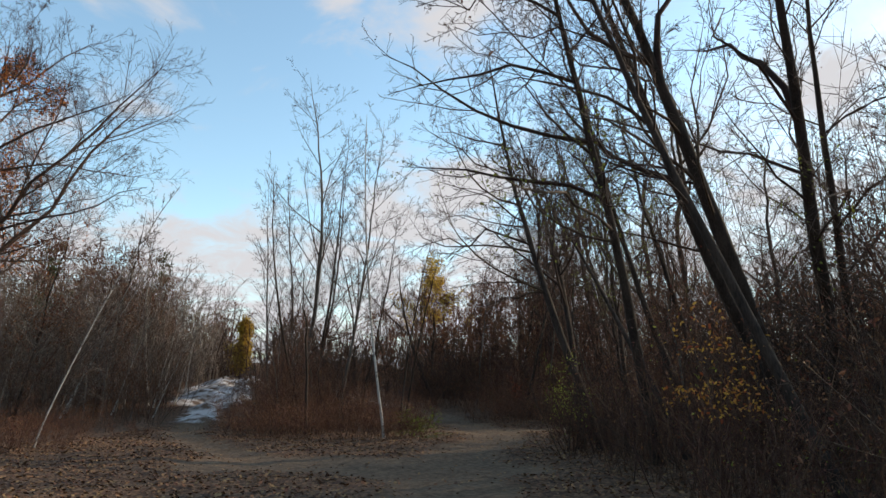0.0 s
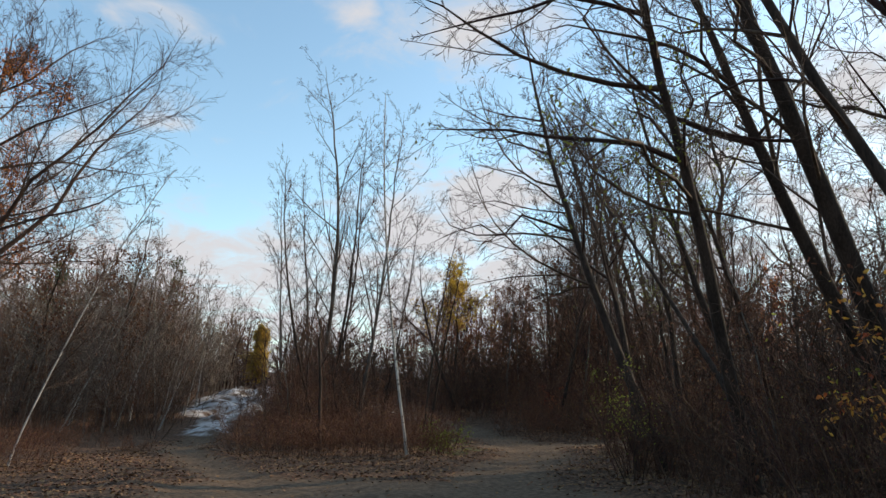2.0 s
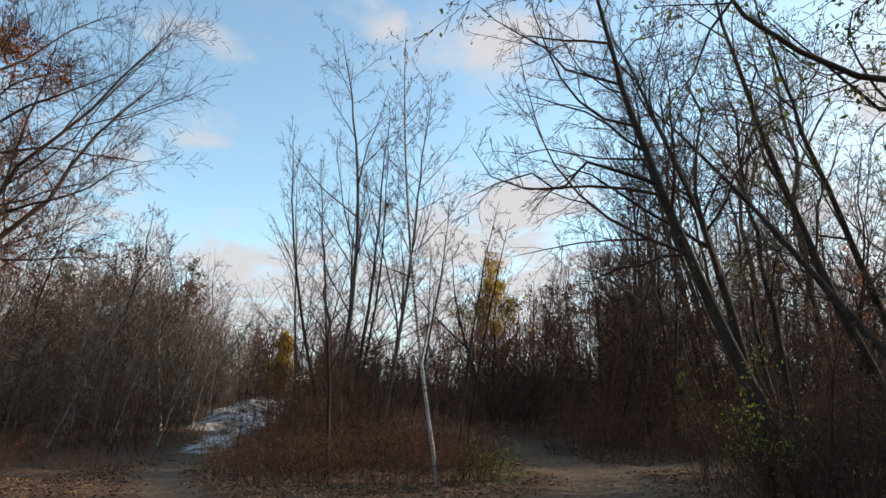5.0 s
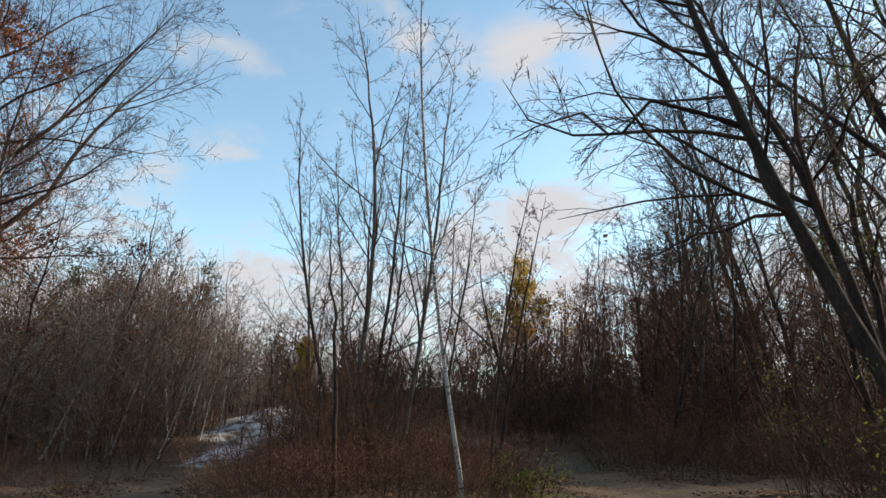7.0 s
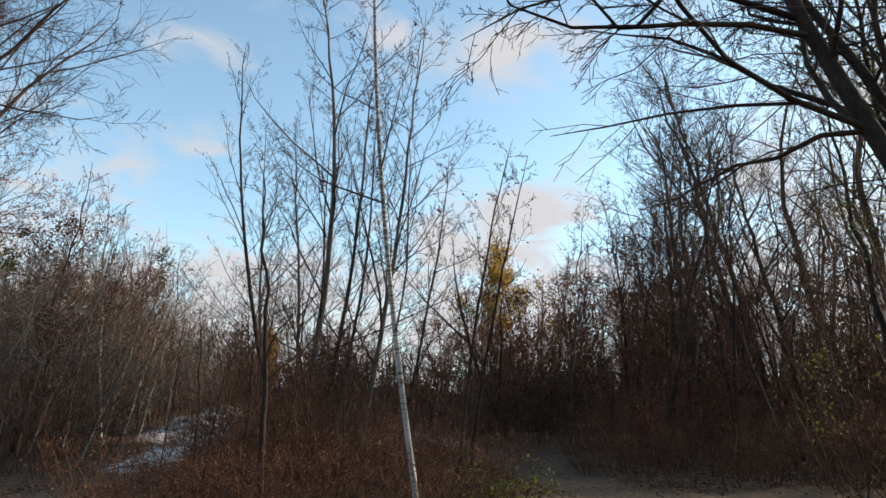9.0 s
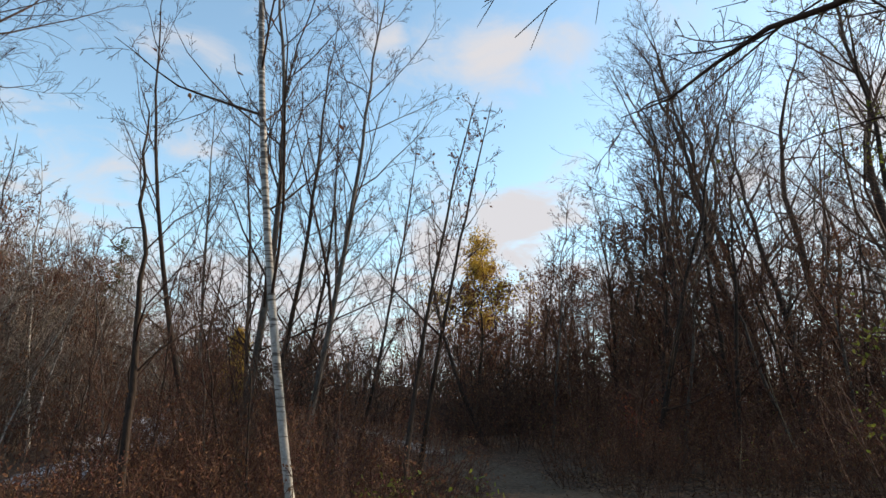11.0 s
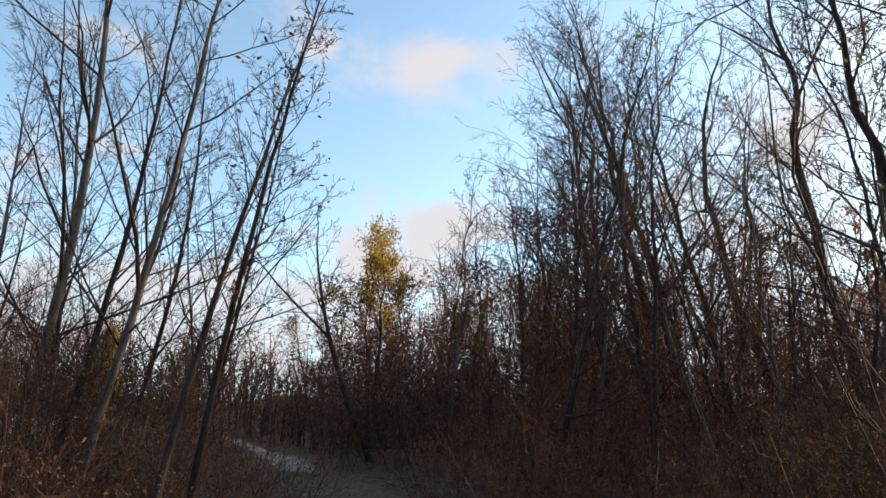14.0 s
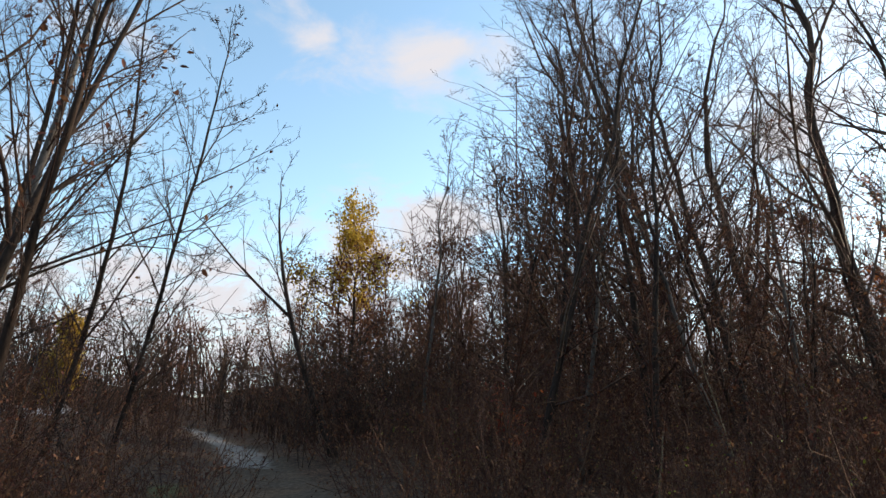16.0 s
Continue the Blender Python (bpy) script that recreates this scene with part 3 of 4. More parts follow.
# ---- the oak ----
OAK_E = Habit(OAK.kids, OAK.angle, OAK.ratio, OAK.start, OAK.waver, OAK.lift, bits=OAK.bits, sides=OAK.sides, twig=0.0075, bias=(0.22, 0.08, 0.14))
stand(make_tree("oak_tree", 21.0, 0.36, OAK_E, 51, (0.5, 0.5), sway=0.004, bark=BARK_OAK, twigs=TWIG, label="spreading oak still holding a few orange leaves", leaves=(("leaves", LEAF_ORANGE, 0.28, 0.14, 8, 19, "orange oak leaves", 3.0),)), -25.0, 31.5)

# ---- big trees of the wood ----
BUSHY = Habit((32, 9, 6, 3), (52, 44, 42, 38), (0.40, 0.44, 0.48, 0.5), (0.12, 0.12, 0.12, 0.2), (0.0, 0.4, 0.4, 0.3, 0.2), (0, 0.42, 0.2, 0.1, 0.05), bits=(8, 6, 4, 3, 2), sides=(6, 4, 3, 3, 3), twig=0.0055)
WOODS = [  # x, y, lean at ten metres, bow, height, radius, seed, habit, word
    (16.82, 46.0, (-1.14, 2.35), (1.1, 0.04), 24.0, 0.24, 61, BUSHY, "large"),
    (16.05, 40.13, (-0.17, 1.51), (0.3, -0.08), 23.0, 0.24, 62, BUSHY, "large"),
    (11.23, 44.57, (-1.74, -0.04), (-0.37, 0.44), 22.5, 0.21, 63, BUSHY, "large"),
    (12.4, 45.6, (-1.2, 0.4), (-0.2, 0.2), 22.0, 0.18, 58, BUSHY, "tall"),
    (10.6, 38.2, (0.2, 2.7), (0, 0), 17.0, 0.13, 64, BUSHY, "tall"),
    (8.2, 42.2, (-1.0, 0), (0, 0), 17.0, 0.14, 65, BUSHY, "tall"),
    (19.8, 37.0, (-1.2, -0.6), (0.3, 0), 17.0, 0.18, 66, HERO, "large"),
    (6.9, 24.0, (-1.4, -0.4), (0, 0), 11.5, 0.10, 59, HERO, "leafy"),
    (7.4, 26.2, (-1.0, 0.6), (0, 0), 9.5, 0.09, 67, DENSE, "tall"),
    (5.4, 45.0, (-0.6, 0), (0, 0), 12.0, 0.10, 68, BUSHY, "tall"),
    (6.9, 40.6, (-1.0, 0.3), (0, 0), 13.5, 0.12, 69, BUSHY, "tall"),
    (9.6, 47.0, (-1.1, 0), (0, 0), 19.0, 0.15, 70, BUSHY, "tall"),
]
for x, y, lean, bend, high, r, seed, habit, word in WOODS:
    stand(make_tree("wood_tree", high, r, habit, seed, lean, bend, label=("tree with sparse olive-green leaves over the thicket" if seed == 59 else word + " bare tree rising above the wood"), leaves=(("leaves", LEAF_GREEN if seed in (59, 62, 66) else LEAF_BROWN, 0.3 if seed == 59 else 0.05, 0.05 if seed == 59 else 0.08, 3, 13, "sparse leaves"),), **DARK), x, y)

# yellow tree
YELLOW = Habit((32, 9, 5), (60, 44, 42), (0.46, 0.42, 0.42), (0.12, 0.12, 0.12), (0.0, 0.4, 0.5, 0.6), (0, 0.3, 0.2, 0.1), bits=(8, 5, 4, 2), sides=(6, 4, 3, 3), twig=0.008)
stand(make_tree("yellow_tree", 10.4, 0.12, YELLOW, 71, (0.4, 0), bark=BARK, twigs=TWIG, label="autumn tree with yellow-green leaves near its top", leaves=(("leaves", LEAF_YELLOW, 3, 0.15, 6.0, 20, "yellow leaves"), ("lower_leaves", LEAF_BROWN, 2, 0.15, 2.5, 8.5, "browned leaves"))), -1.0, 50.5)
stand(make_tree("yellow_tree", 5.6, 0.06, DENSE, 72, (0.2, 0), bark=BARK, twigs=TWIG, label="small bright yellow tree at the end of the sandy trail", leaves=(("leaves", LEAF_YELLOW, 5, 0.17, 0.8, 9, "bright yellow leaves"),)), -19.2, 62.0)
stand(make_tree("orange_tree", 9.5, 0.09, DENSE, 73, (0.2, 0), bark=BARK, twigs=TWIG, label="tree with orange-brown leaves inside the wood", leaves=(("leaves", LEAF_ORANGE, 1, 0.13, 4.0, 11, "orange-brown leaves"),)), 19.5, 44.0)

# pines
for x, y, high, seed in ((-27.5, 44.0, 10.0, 74), (-24.0, 53.0, 10.5, 75)):
    stand(make_tree("pine_tree", high, 0.12, THIN, seed, (0.2, 0), bark=BARK, twigs=TWIG, label="slim dark green pine among bare trees", group="pines", leaves=(("needles", PINE, 2, 0.16, 5.5, 20, "green needles"),)), x, y)

# ---- the wood itself: a few kinds, planted again and again ----
rng = np.random.default_rng(5)
KINDS = []
for i, (habit, high, r, bark, twigs, leaf, word) in enumerate((
        (WOOD, 10.0, 0.060, BARK, TWIG, None, "bare brown tree in the wood"),
        (DENSE, 10.5, 0.055, BARK, TWIG_RED, LEAF_BROWN, "bare reddish-brown tree in the wood with withered leaves"),
        (WOOD, 9.5, 0.055, BARK_PALE, TWIG_PALE_SUNLIT, None, "bare tree with pale grey bark in the wood"),
        (THIN, 9.5, 0.045, BIRCH, TWIG_PALE_SUNLIT, None, "thin leaning white birch in the wood"),
        (DENSE, 9.0, 0.05, BARK_PALE, TWIG_RED, LEAF_BROWN, "bushy bare tree in the wood"),
        (WOOD, 11.5, 0.065, BARK, TWIG_RED, LEAF_GREEN, "bare tree with a little olive ivy in the wood"),
        (WOOD, 9.5, 0.055, BARK, TWIG_RED, LEAF_BROWN, "young oak holding dense withered brown leaves"))):
    lv = (("leaves", leaf, 3, 0.092, 0.6, 7.6, "dense withered leaves"),) if i == 6 else () if leaf is None else (("leaves", leaf, 0.16 if leaf is LEAF_GREEN else 0.5, 0.065, 0.5, 6.0, "sparse withered leaves"),)
    k = make_tree("wood_tree" if bark is not BIRCH else "wood_birch", high, r, habit, 80 + i, (rng.uniform(-0.8, 0.8), rng.uniform(-0.8, 0.8)), bark=bark, twigs=twigs, leaves=lv, label=word, group="trees of the wood", sway=0.009)
    KINDS.append([k, False])
TAKEN = [(l[0], l[1]) for l in LEANING] + [(w[0], w[1]) for w in WOODS] + [(-1.85, 21.34), (-24.5, 29.5), (-1.0, 50.5)]


def plant(kinds, x, y, size, tilt=(0, 0)):
    k = KINDS[kinds[rng.integers(len(kinds))]]
    turn = rng.uniform(0, 360)
    if not k[1]:
        k[1] = True
        k[0].matrix_basis = pose(x, y, ground_z(x, y) - 0.05, tilt[0], tilt[1], turn) @ Matrix.Scale(size, 4)
    else:
        another(k[0], x, y, turn, size, tilt)
    TAKEN.append((x, y))


def wood(count, box, kinds, sizes, apart=1.3, clear=1.2, lean=6, keep=None):
    placed, tries = 0, 0
    while placed < count and tries < count * 60:
        tries += 1
        x, y = rng.uniform(box[0], box[1]), rng.uniform(box[2], box[3])
        if off_line(x, y, TRAILS + SAND) < clear or (keep and not keep(x, y)):
            continue
        if min((x - a) ** 2 + (y - b) ** 2 for a, b in TAKEN) < apart * apart:
            continue
        plant(kinds, x, y, rng.uniform(*sizes), (rng.normal() * lean, rng.normal() * lean))
        placed += 1


west = lambda x, y: x < -13.5 - 0.17 * (y - 30)
wood(66, (-42, -17, 33, 64), (6, 6, 4, 3, 3, 2, 4), (0.95, 1.22), keep=west, lean=10)
wood(8, (-21, -5, 62, 76), (6, 2, 4, 6), (0.5, 0.7))
wood(54, (-6, 26, 50, 72), (6, 1, 4, 6, 4, 6), (0.95, 1.25), clear=1.6)
wood(20, (3.6, 14, 33, 42), (1, 4, 1, 5, 0), (0.85, 1.3), 1.1)
wood(16, (2.0, 16, 42, 51), (6, 4, 6, 1), (1.0, 1.35), 1.1)
wood(15, (13, 30, 34, 50), (0, 1, 5, 1, 4), (0.8, 1.2))
wood(16, (6.0, 11, 4, 28), (0, 1, 5, 4), (0.5, 0.8))
wood(24, (9, 24, 10, 28), (0, 0, 5, 0, 1), (0.9, 1.2))
wood(14, (22, 42, -14, 34), (0, 1, 5, 4), (0.9, 1.2))
wood(12, (-13, -3.5, 38, 54), (2, 4, 0, 6), (0.35, 0.55), clear=1.2)
wood(12, (-11.5, -3.0, 24, 35), (1, 4, 0), (0.28, 0.5), clear=1.0)

# white birches that lean out of the western wood towards the sandy trail
for x, y, size, lean in ((-20.2, 35.6, 0.95, 27), (-19.0, 33.0, 0.85, 24), (-17.2, 34.5, 0.75, 20), (-22.5, 39.0, 1.0, 25), (-16.4, 37.5, 0.8, 14), (-15.8, 39.0, 0.72, 17), (-17.6, 41.0, 0.85, 12), (-18.6, 43.5, 0.9, 16), (-14.6, 33.5, 0.6, 22), (-24.5, 36.5, 1.0, 18), (-19.6, 46.5, 0.9, 9), (-16.9, 43.2, 0.8, 7), (-21.2, 42.0, 0.95, 21), (-18.2, 37.8, 0.8, 8)):
    another(KINDS[3][0], x, y, 0.0, size, (rng.normal() * 5, lean))

# ---- undergrowth ----
def make_shrub(name, high, wide, stems, seed, mat, leaves=(), label="", habit_kids=(5, 4), low=0.0):
    r = np.random.default_rng(seed)
    h = Habit((1,) + habit_kids, (30, 40, 45), (1, 0.5, 0.5), (0, 0.15, 0.15), (0, 0.32, 0.45, 0.5), (0, 0.3, 0.15, 0.05), bits=(3, 4, 3, 2), sides=(3, 3, 3, 3), twig=0.004)
    tubes, tips = (Tubes(), Tubes()), []
    for _ in range(stems):
        a, d = r.uniform(0, 6.28), wide * math.sqrt(r.uniform(0, 1))
        p = np.array([math.cos(a) * d, math.sin(a) * d, -0.05])
        way = unit(np.array([p[0] * 0.35 + r.normal() * 0.28, p[1] * 0.35 + r.normal() * 0.28, 1.0]))
        sprout(tubes, tips, r, h, p, way, high * r.uniform(0.55, 1.15), r.uniform(0.006, 0.012), 1)
    root = new(name)
    tagged(root, label, "shrub", "undergrowth")
    tagged(part("tangle", tubes[1].mesh("tangle", mat), root), kind="stuff")
    tips = np.array(tips)
    for leaf_name, lm, share, size, leaf_label in leaves:
        ok = tips if not low else tips[(tips[:, 2] > low) & (np.hypot(tips[:, 0], tips[:, 1]) < 0.6)]
        ok = np.repeat(ok, 4 if low else 2, 0)
        ok = ok[r.random(len(ok)) < share * 0.7]
        part(leaf_name, leaf_mesh(leaf_name, ok + r.normal(size=ok.shape) * 0.07, size, lm, r, True), root, leaf_label)
    return root


SHRUBS = [[make_shrub(n, hi, wi, st, 200 + i, m, lv, la), False] for i, (n, hi, wi, st, m, lv, la) in enumerate((
    ("shrub", 1.4, 0.95, 18, BRUSH, (("leaves", LEAF_BROWN, 0.9, 0.042, "withered brown leaves"),), "dense brown leafless bramble"),
    ("shrub", 2.2, 1.0, 18, BRUSH, (("leaves", LEAF_BROWN, 0.8, 0.045, "withered brown leaves"),), "tall brown shrub with withered leaves"),
    ("shrub", 2.0, 1.0, 18, TWIG_RED, (("leaves", LEAF_GREEN, 0.08, 0.042, "olive-green leaves"), ("dry_leaves", LEAF_BROWN, 0.6, 0.042, "withered leaves")), "shrub with a few olive-green leaves"),
    ("shrub", 3.4, 1.1, 18, TWIG, (("leaves", LEAF_BROWN, 0.5, 0.05, "withered brown leaves"),), "tall tangled leafless shrub"),
    ("shrub", 0.8, 0.9, 15, BRUSH, (("leaves", LEAF_BROWN, 1.1, 0.045, "withered brown leaves"),), "low brown briar among fallen leaves"),
    ("shrub", 1.9, 0.9, 24, BRUSH, (("leaves", LEAF_BROWN, 0.16, 0.034, "a few small withered leaves"),), "thin bare brown stems of a leafless shrub")))]
SPOTS = []


def scrub(count, box, kinds, sizes, apart=0.8, clear=0.8, keep=None):
    placed, tries = 0, 0
    while placed < count and tries < count * 50:
        tries += 1
        x, y = rng.uniform(box[0], box[1]), rng.uniform(box[2], box[3])
        if off_line(x, y, TRAILS + SAND) < clear or (keep and not keep(x, y)):
            continue
        if SPOTS and min((x - a) ** 2 + (y - b) ** 2 for a, b in SPOTS) < apart * apart:
            continue
        SPOTS.append((x, y))
        s, turn, size = SHRUBS[kinds[rng.integers(len(kinds))]], rng.uniform(0, 360), rng.uniform(*sizes)
        if s[1]:
            another(s[0], x, y, turn, size)
        else:
            s[1] = True
            stand(s[0], x, y, turn, size)
        placed += 1


scrub(66, (2.9, 10, 5, 25), (5, 5, 5, 2, 3, 5), (0.75, 1.15), 0.85, 1.5, lambda x, y: x > 2.7 + 0.5 * math.sin(y * 0.7))
scrub(42, (-9.5, -1.3, 20.5, 34.5), (0, 1, 0, 0), (0.75, 1.05), 0.8, 0.7, lambda x, y: y > 20 - (x + 1.5) * 0.25 and x > -0.285 * y)
scrub(34, (8.0, 16, 7, 21), (3, 3, 3, 1), (1.4, 1.9), 1.1, 2.8)
scrub(30, (1.4, 12, 28.4, 34), (1, 2, 0, 1), (0.8, 1.1), 0.85, 0.7)
scrub(30, (2.5, 18, 33, 41), (1, 2, 3, 3), (1.0, 1.6), 1.0, 0.8)
scrub(26, (-3, 16, 41, 56), (1, 3, 3), (1.0, 1.8), 1.2, 0.8)
scrub(14, (-10, 18, 57, 66), (3, 3, 1), (1.0, 1.5), 1.5, 0.8)
scrub(9, (-8.8, -5.2, 31, 36.5), (3, 3), (1.15, 1.6), 0.9, 0.5, lambda x, y: x > -0.26 * y)
scrub(34, (-34, -9, 27, 50), (0, 1, 3, 3), (1.0, 1.6), 1.1, 0.9, lambda x, y: x < -10.5 - 0.35 * (y - 26))
scrub(14, (-15, -4, 38, 56), (1, 0, 0), (0.8, 1.2), 1.1, 0.8)
scrub(18, (-24, -6.5, 18, 27), (4, 4, 0), (0.7, 1.1), 1.0, 0.6)

for x, y in ((-6.0, 25.0), (-5.4, 26.2), (-7.0, 28.0), (-6.3, 26.8), (-7.6, 29.0)):
    another(SHRUBS[1][0], x, y, x * 77, 0.95)

for x, y, size in ((-11.0, 16.9, 0.8), (-11.6, 17.6, 0.8), (-10.6, 17.4, 0.7), (-12.4, 18.6, 0.9), (-10.9, 19.2, 0.8), (-13.2, 17.6, 0.9)):
    another(SHRUBS[0][0], x, y, x * 91, size)

# young trees between the birch and the clump
for x, y, kind, size in ((-6.2, 25.5, 4, 0.46), (-6.6, 27.5, 1, 0.50), (-7.4, 29.8, 4, 0.52), (-8.0, 31.8, 1, 0.50), (-5.6, 24.6, 1, 0.40), (-5.2, 27.0, 4, 0.48)):
    another(KINDS[kind][0], x, y, x * 53, size)

# bushes that still hold their leaves
stand(make_shrub("leafy_bush", 2.1, 0.18, 13, 301, BRUSH, (("leaves", LEAF_AMBER, 0.8, 0.055, "amber and yellow leaves"), ("dry_leaves", LEAF_ORANGE, 0.3, 0.06, "orange leaves")), "bush with amber-yellow autumn leaves in the thicket", low=1.15), 3.41, 8.13)
# the yellow-green leaves here carry backlight in their base colour
stand(make_shrub("leafy_bush", 2.4, 0.25, 15, 302, BRUSH, (("leaves", LEAF_LIME_BACKLIT, 0.75, 0.055, "yellow-green leaves"),), "bush with yellow-green leaves at the trail's edge", low=0.9), 3.3, 16.9)
stand(make_shrub("leafy_bush", 2.7, 0.3, 10, 303, BRUSH, (("leaves", LEAF_LIME_BACKLIT, 0.15, 0.055, "yellow-green leaves"),), "slim bush with yellow-green leaves", low=1.4), 3.7, 10.2)
stand(make_shrub("leafy_bush", 2.8, 0.3, 12, 306, BRUSH, (("leaves", LEAF_GREEN, 0.5, 0.055, "olive-green leaves"),), "slim bush with olive-green leaves at the thicket's edge", low=1.3), 3.9, 21.9)
stand(make_shrub("leafy_bush", 1.0, 0.5, 24, 304, BRUSH, (("leaves", LEAF_GREEN, 0.5, 0.07, "green leaves"),), "small green-leaved bush beside the birch"), -0.9, 22.6)
stand(make_shrub("leafy_bush", 2.2, 0.6, 22, 305, BRUSH, (("leaves", LEAF_RED, 0.3, 0.10, "red leaves"),), "bush with a few red leaves at the wood's edge", low=1.0), 4.0, 34.6)

# pale dead stalks that stand out of the brush
STALK = Habit((4,), (35,), (0.12,), (0.5,), (0.0, 0.2), (0, 0.3), bits=(5, 3), sides=(4, 3), twig=0.003)
for x, y, lean, high, seed in ((7.4, 32.5, (-2.2, 0.3), 2.7, 311), (8.6, 33.2, (-1.2, 0.0), 1.6, 312), (5.2, 30.8, (1.4, 0.0), 1.4, 313)):
    stand(make_tree("dead_stalk", high, 0.012, STALK, seed, lean, sway=0.004, bark=STRAW, twigs=STRAW, label="pale dry dead stalk standing in the brush", category="plant"), x, y)

# far woods all round
def far_woods():
    r = np.random.default_rng(9)
    tubes, tips = (Tubes(), Tubes()), []
    h = Habit((7, 4), (42, 42), (0.42, 0.5), (0.2, 0.2), (0, 0.3, 0.5), (0, 0.4, 0.2), bits=(5, 3, 2), sides=(4, 3, 3), twig=0.025)
    for _ in range(1000):
        a = r.uniform(-math.pi, math.pi)
        d = r.uniform(70, 86) if abs(a) < 1.0 else r.uniform(46, 72)
        x, y = math.sin(a) * d, math.cos(a) * d
        if abs(a) >= 1.0 and y > 20 and x < 0 and d < 50:
            continue
        high = r.uniform(5.0, 8.0) if -0.46 < a < -0.04 else r.uniform(9, 13)
        f = np.linspace(0, 1, 5)[:, None]
        pts = np.array([x, y, ground_z(x, y) - 0.1]) + f * np.array([r.normal() * 1.6, r.normal() * 1.6, high])
        rad = 0.02 + 0.09 * (1 - f[:, 0])
        tubes[1].add(pts, rad, 4)
        grow_children(tubes, tips, r, h, pts, rad, high, 0)
        for _ in range(3):
            b = np.array([x + r.normal() * 1.5, y + r.normal() * 1.5, ground_z(x, y) - 0.1])
            sprout(tubes, tips, r, h, b, unit(np.array([r.normal() * 0.3, r.normal() * 0.3, 1])), r.uniform(2, 4), 0.03, 1)
    tagged(new("far_woods", tubes[1].mesh("far_woods", TWIG_RED)), "distant leafless brown woods", "woods", kind="stuff")
    tips = np.array(tips)
    tips = tips[tips[:, 2] < 17]
    tagged(new("far_leaves", leaf_mesh("far_leaves", tips + r.normal(size=tips.shape) * 0.6, 0.24, LEAF_BROWN, r)), "withered foliage of the distant brown woods", "foliage", kind="stuff")


far_woods()


def saplings(name, count, place, heights, twig, twigs, mat, seed, label):
    """Thin bent stems, each with many fine twigs, that grow as one tangle: stuff."""
    r = np.random.default_rng(seed)
    rods = Tubes()
    for _ in range(count):
        x, y = place(r)
        high = r.uniform(*heights)
        f = np.linspace(0, 1, 6)[:, None]
        arch = r.normal(size=2) * 0.22 * high
        pts = np.array([x, y, ground_z(x, y) - 0.05]) + np.hstack([f ** 1.6 * arch[0], f ** 1.6 * arch[1], f * high]) + np.cumsum(r.normal(size=(6, 3)), 0) * 0.03 * high * f
        rods.add(pts, twig * (1.0 + 1.6 * (1 - f[:, 0])), 3)
        g = r.uniform(0.12, 1.0, twigs) * 4.999
        j = g.astype(int)
        at = pts[j] + (pts[j + 1] - pts[j]) * (g - j)[:, None]
        turn, rise = r.uniform(0, 6.283, twigs), r.uniform(-0.1, 1.0, twigs)
        way = np.stack([np.cos(turn), np.sin(turn), rise], -1)
        size = high * r.uniform(0.10, 0.30, twigs) * (1.15 - g / 7)
        mid = at + way * size[:, None] * 0.5 + r.normal(size=(twigs, 3)) * 0.04 * high * 0.3
        end = mid + (way + r.normal(size=(twigs, 3)) * 0.45 + np.array([0, 0, 0.25])) * size[:, None] * 0.5
        for a, b, c in zip(at, mid, end):
            rods.add(np.array([a, b, c]), np.array([twig, twig * 0.8, twig * 0.5]), 3)
    tagged(new(name, rods.mesh(name, mat)), label, "saplings", kind="stuff")


def west_of_trail(r):
    y = r.uniform(31, 60)
    return r.uniform(-34, -14.2 - 0.2 * (y - 31)), y


def behind_clump(r):
    while True:
        x, y = r.uniform(-14, 6), r.uniform(46, 66)
        if off_line(x, y, TRAILS + SAND) > 1.0 and (x > -4 or r.random() < 0.35):
            return x, y


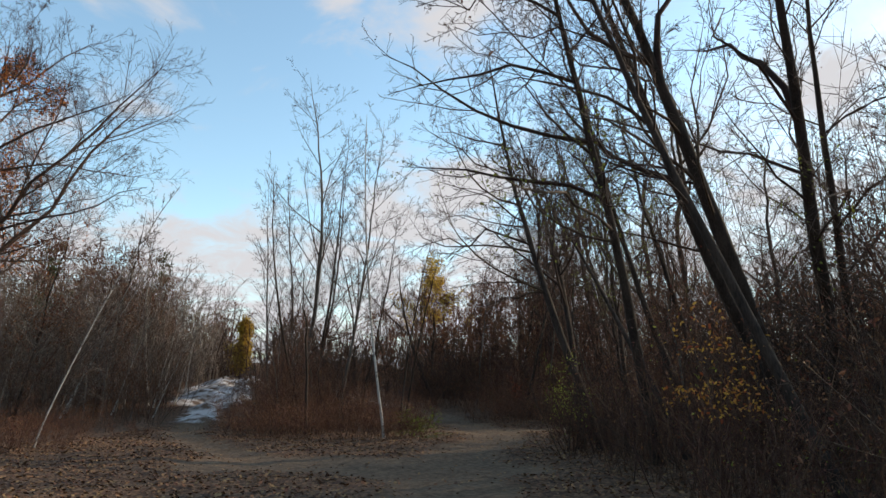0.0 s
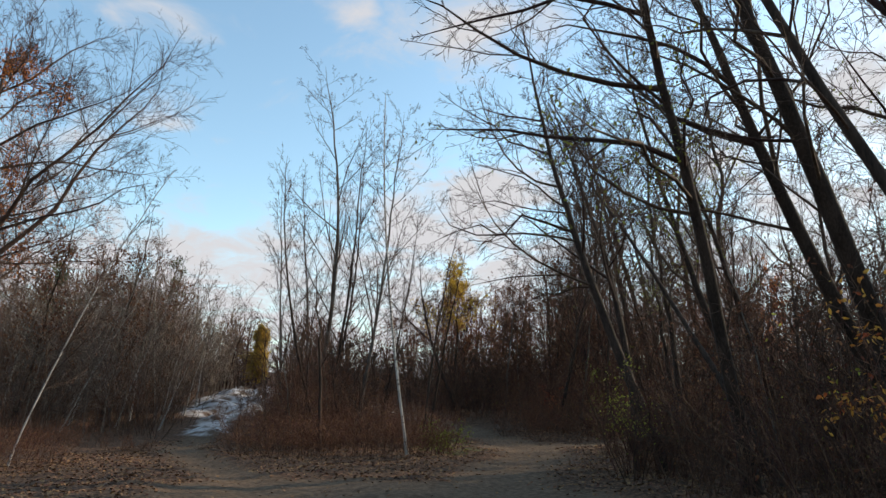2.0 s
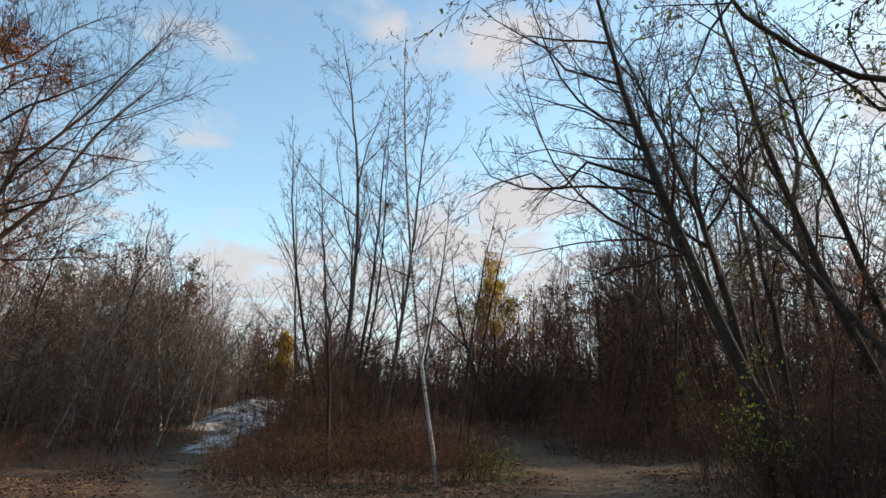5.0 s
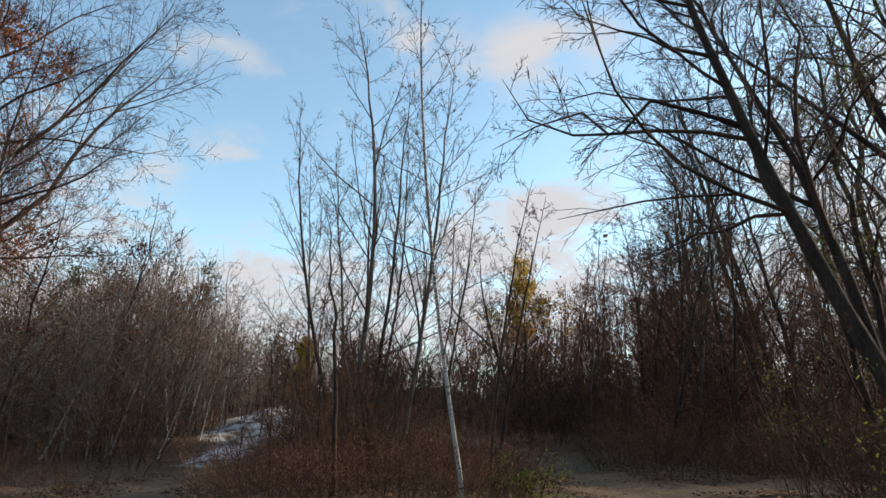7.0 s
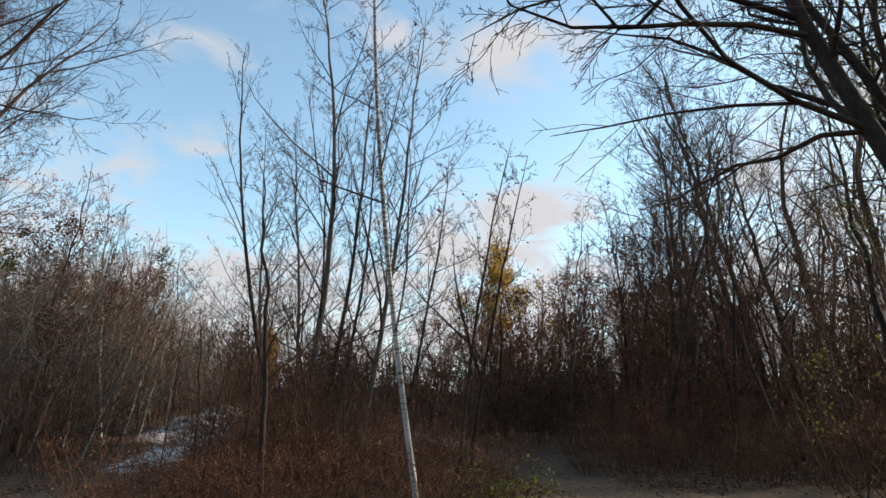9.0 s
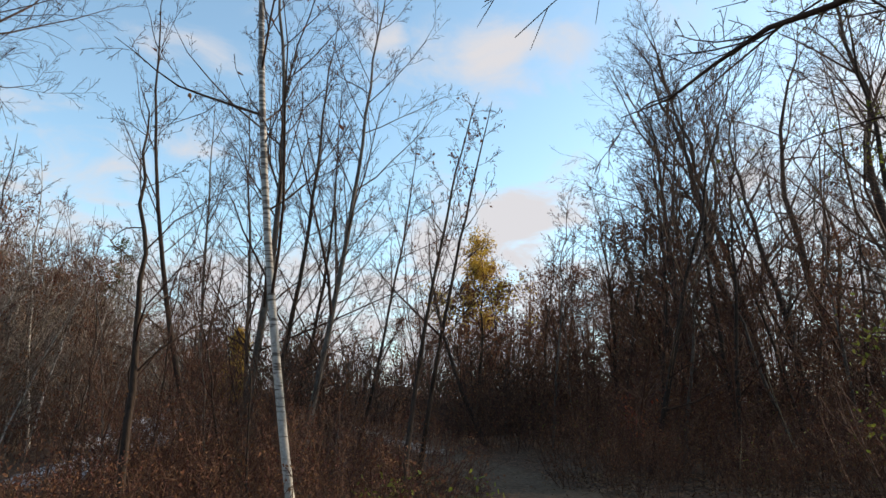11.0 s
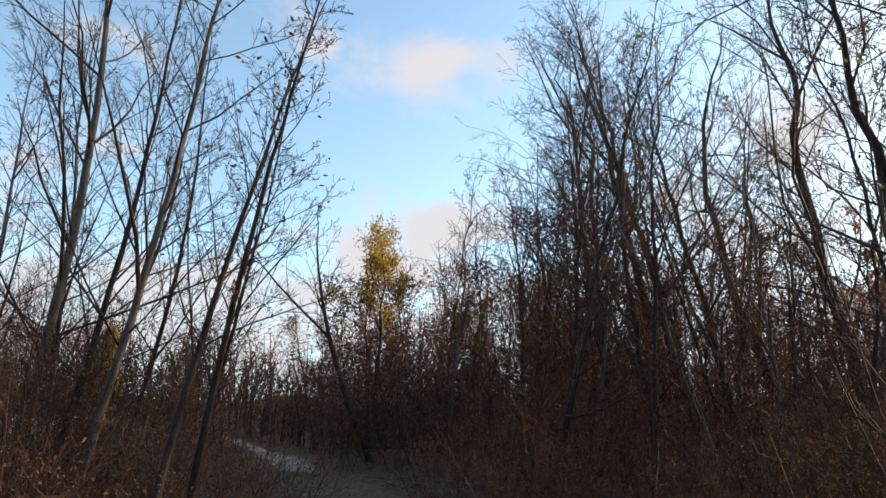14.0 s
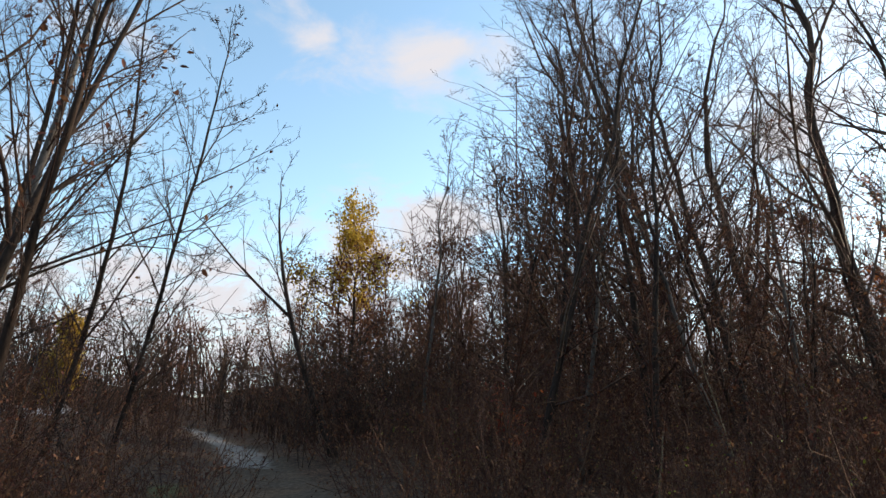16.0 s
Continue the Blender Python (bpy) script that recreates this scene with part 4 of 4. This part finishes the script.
def ring_ahead(r):
    a, d = r.uniform(-0.85, 0.85), r.uniform(58, 76)
    return math.sin(a) * d, math.cos(a) * d


# the western tangle takes the twig colour lightened for sunlight
saplings("western_saplings", 620, west_of_trail, (4.5, 8.6), 0.011, 34, TWIG_PALE_SUNLIT, 21, "dense tangle of thin grey-brown leafless saplings")
def thicket(r):
    return r.uniform(7.5, 20), r.uniform(10, 21)


def east_wood(r):
    while True:
        x, y = r.uniform(2.0, 27), r.uniform(33, 57)
        if off_line(x, y, TRAILS + SAND) > 1.6 and x > 3.2 - (y - 33) * 0.16:
            return x, y


saplings("thicket_saplings", 210, thicket, (4.0, 9.5), 0.007, 40, TWIG, 25, "dense tangle of thin dark stems behind the leaning trees")
saplings("eastern_saplings", 170, east_wood, (3.0, 8.5), 0.010, 40, TWIG_RED, 24, "dense tangle of thin dark leafless saplings")
saplings("middle_saplings", 220, behind_clump, (2.0, 5.0), 0.011, 26, TWIG, 22, "dense tangle of thin brown leafless saplings")
saplings("far_saplings", 620, ring_ahead, (3.0, 6.5), 0.024, 24, TWIG, 23, "distant tangle of brown leafless saplings")

# fallen leaves
def fallen_leaves():
    r = np.random.default_rng(12)
    x, y = r.uniform(-12, 8, 76000), r.uniform(6, 34, 76000)
    on = off_line(x, y, TRAILS)
    ok = r.random(len(x)) < np.clip(0.25 + on * 0.9, 0.06, 1)
    x, y = x[ok], y[ok]
    n = len(x)
    a = r.uniform(0, 6.28, n)
    s = r.uniform(0.018, 0.048, n)
    z = land(x, y) + 0.012
    u = np.stack([np.cos(a) * s, np.sin(a) * s, r.uniform(0, 0.5, n) * s], -1)
    w = np.stack([-np.sin(a) * s * 0.7, np.cos(a) * s * 0.7, r.uniform(0, 0.5, n) * s], -1)
    p = np.stack([x, y, z], -1)
    q = np.stack([p - u, p + w, p + u, p - w], 1).reshape(-1, 3)
    i = np.arange(n)[:, None] * 4
    me = quick_mesh("fallen_leaves", q, [np.concatenate([i + np.array([0, 1, 2]), i + np.array([0, 2, 3])])], LITTER, True)
    tagged(new("fallen_leaves", me), "dry brown fallen leaves on the ground", "leaves", kind="stuff")


fallen_leaves()
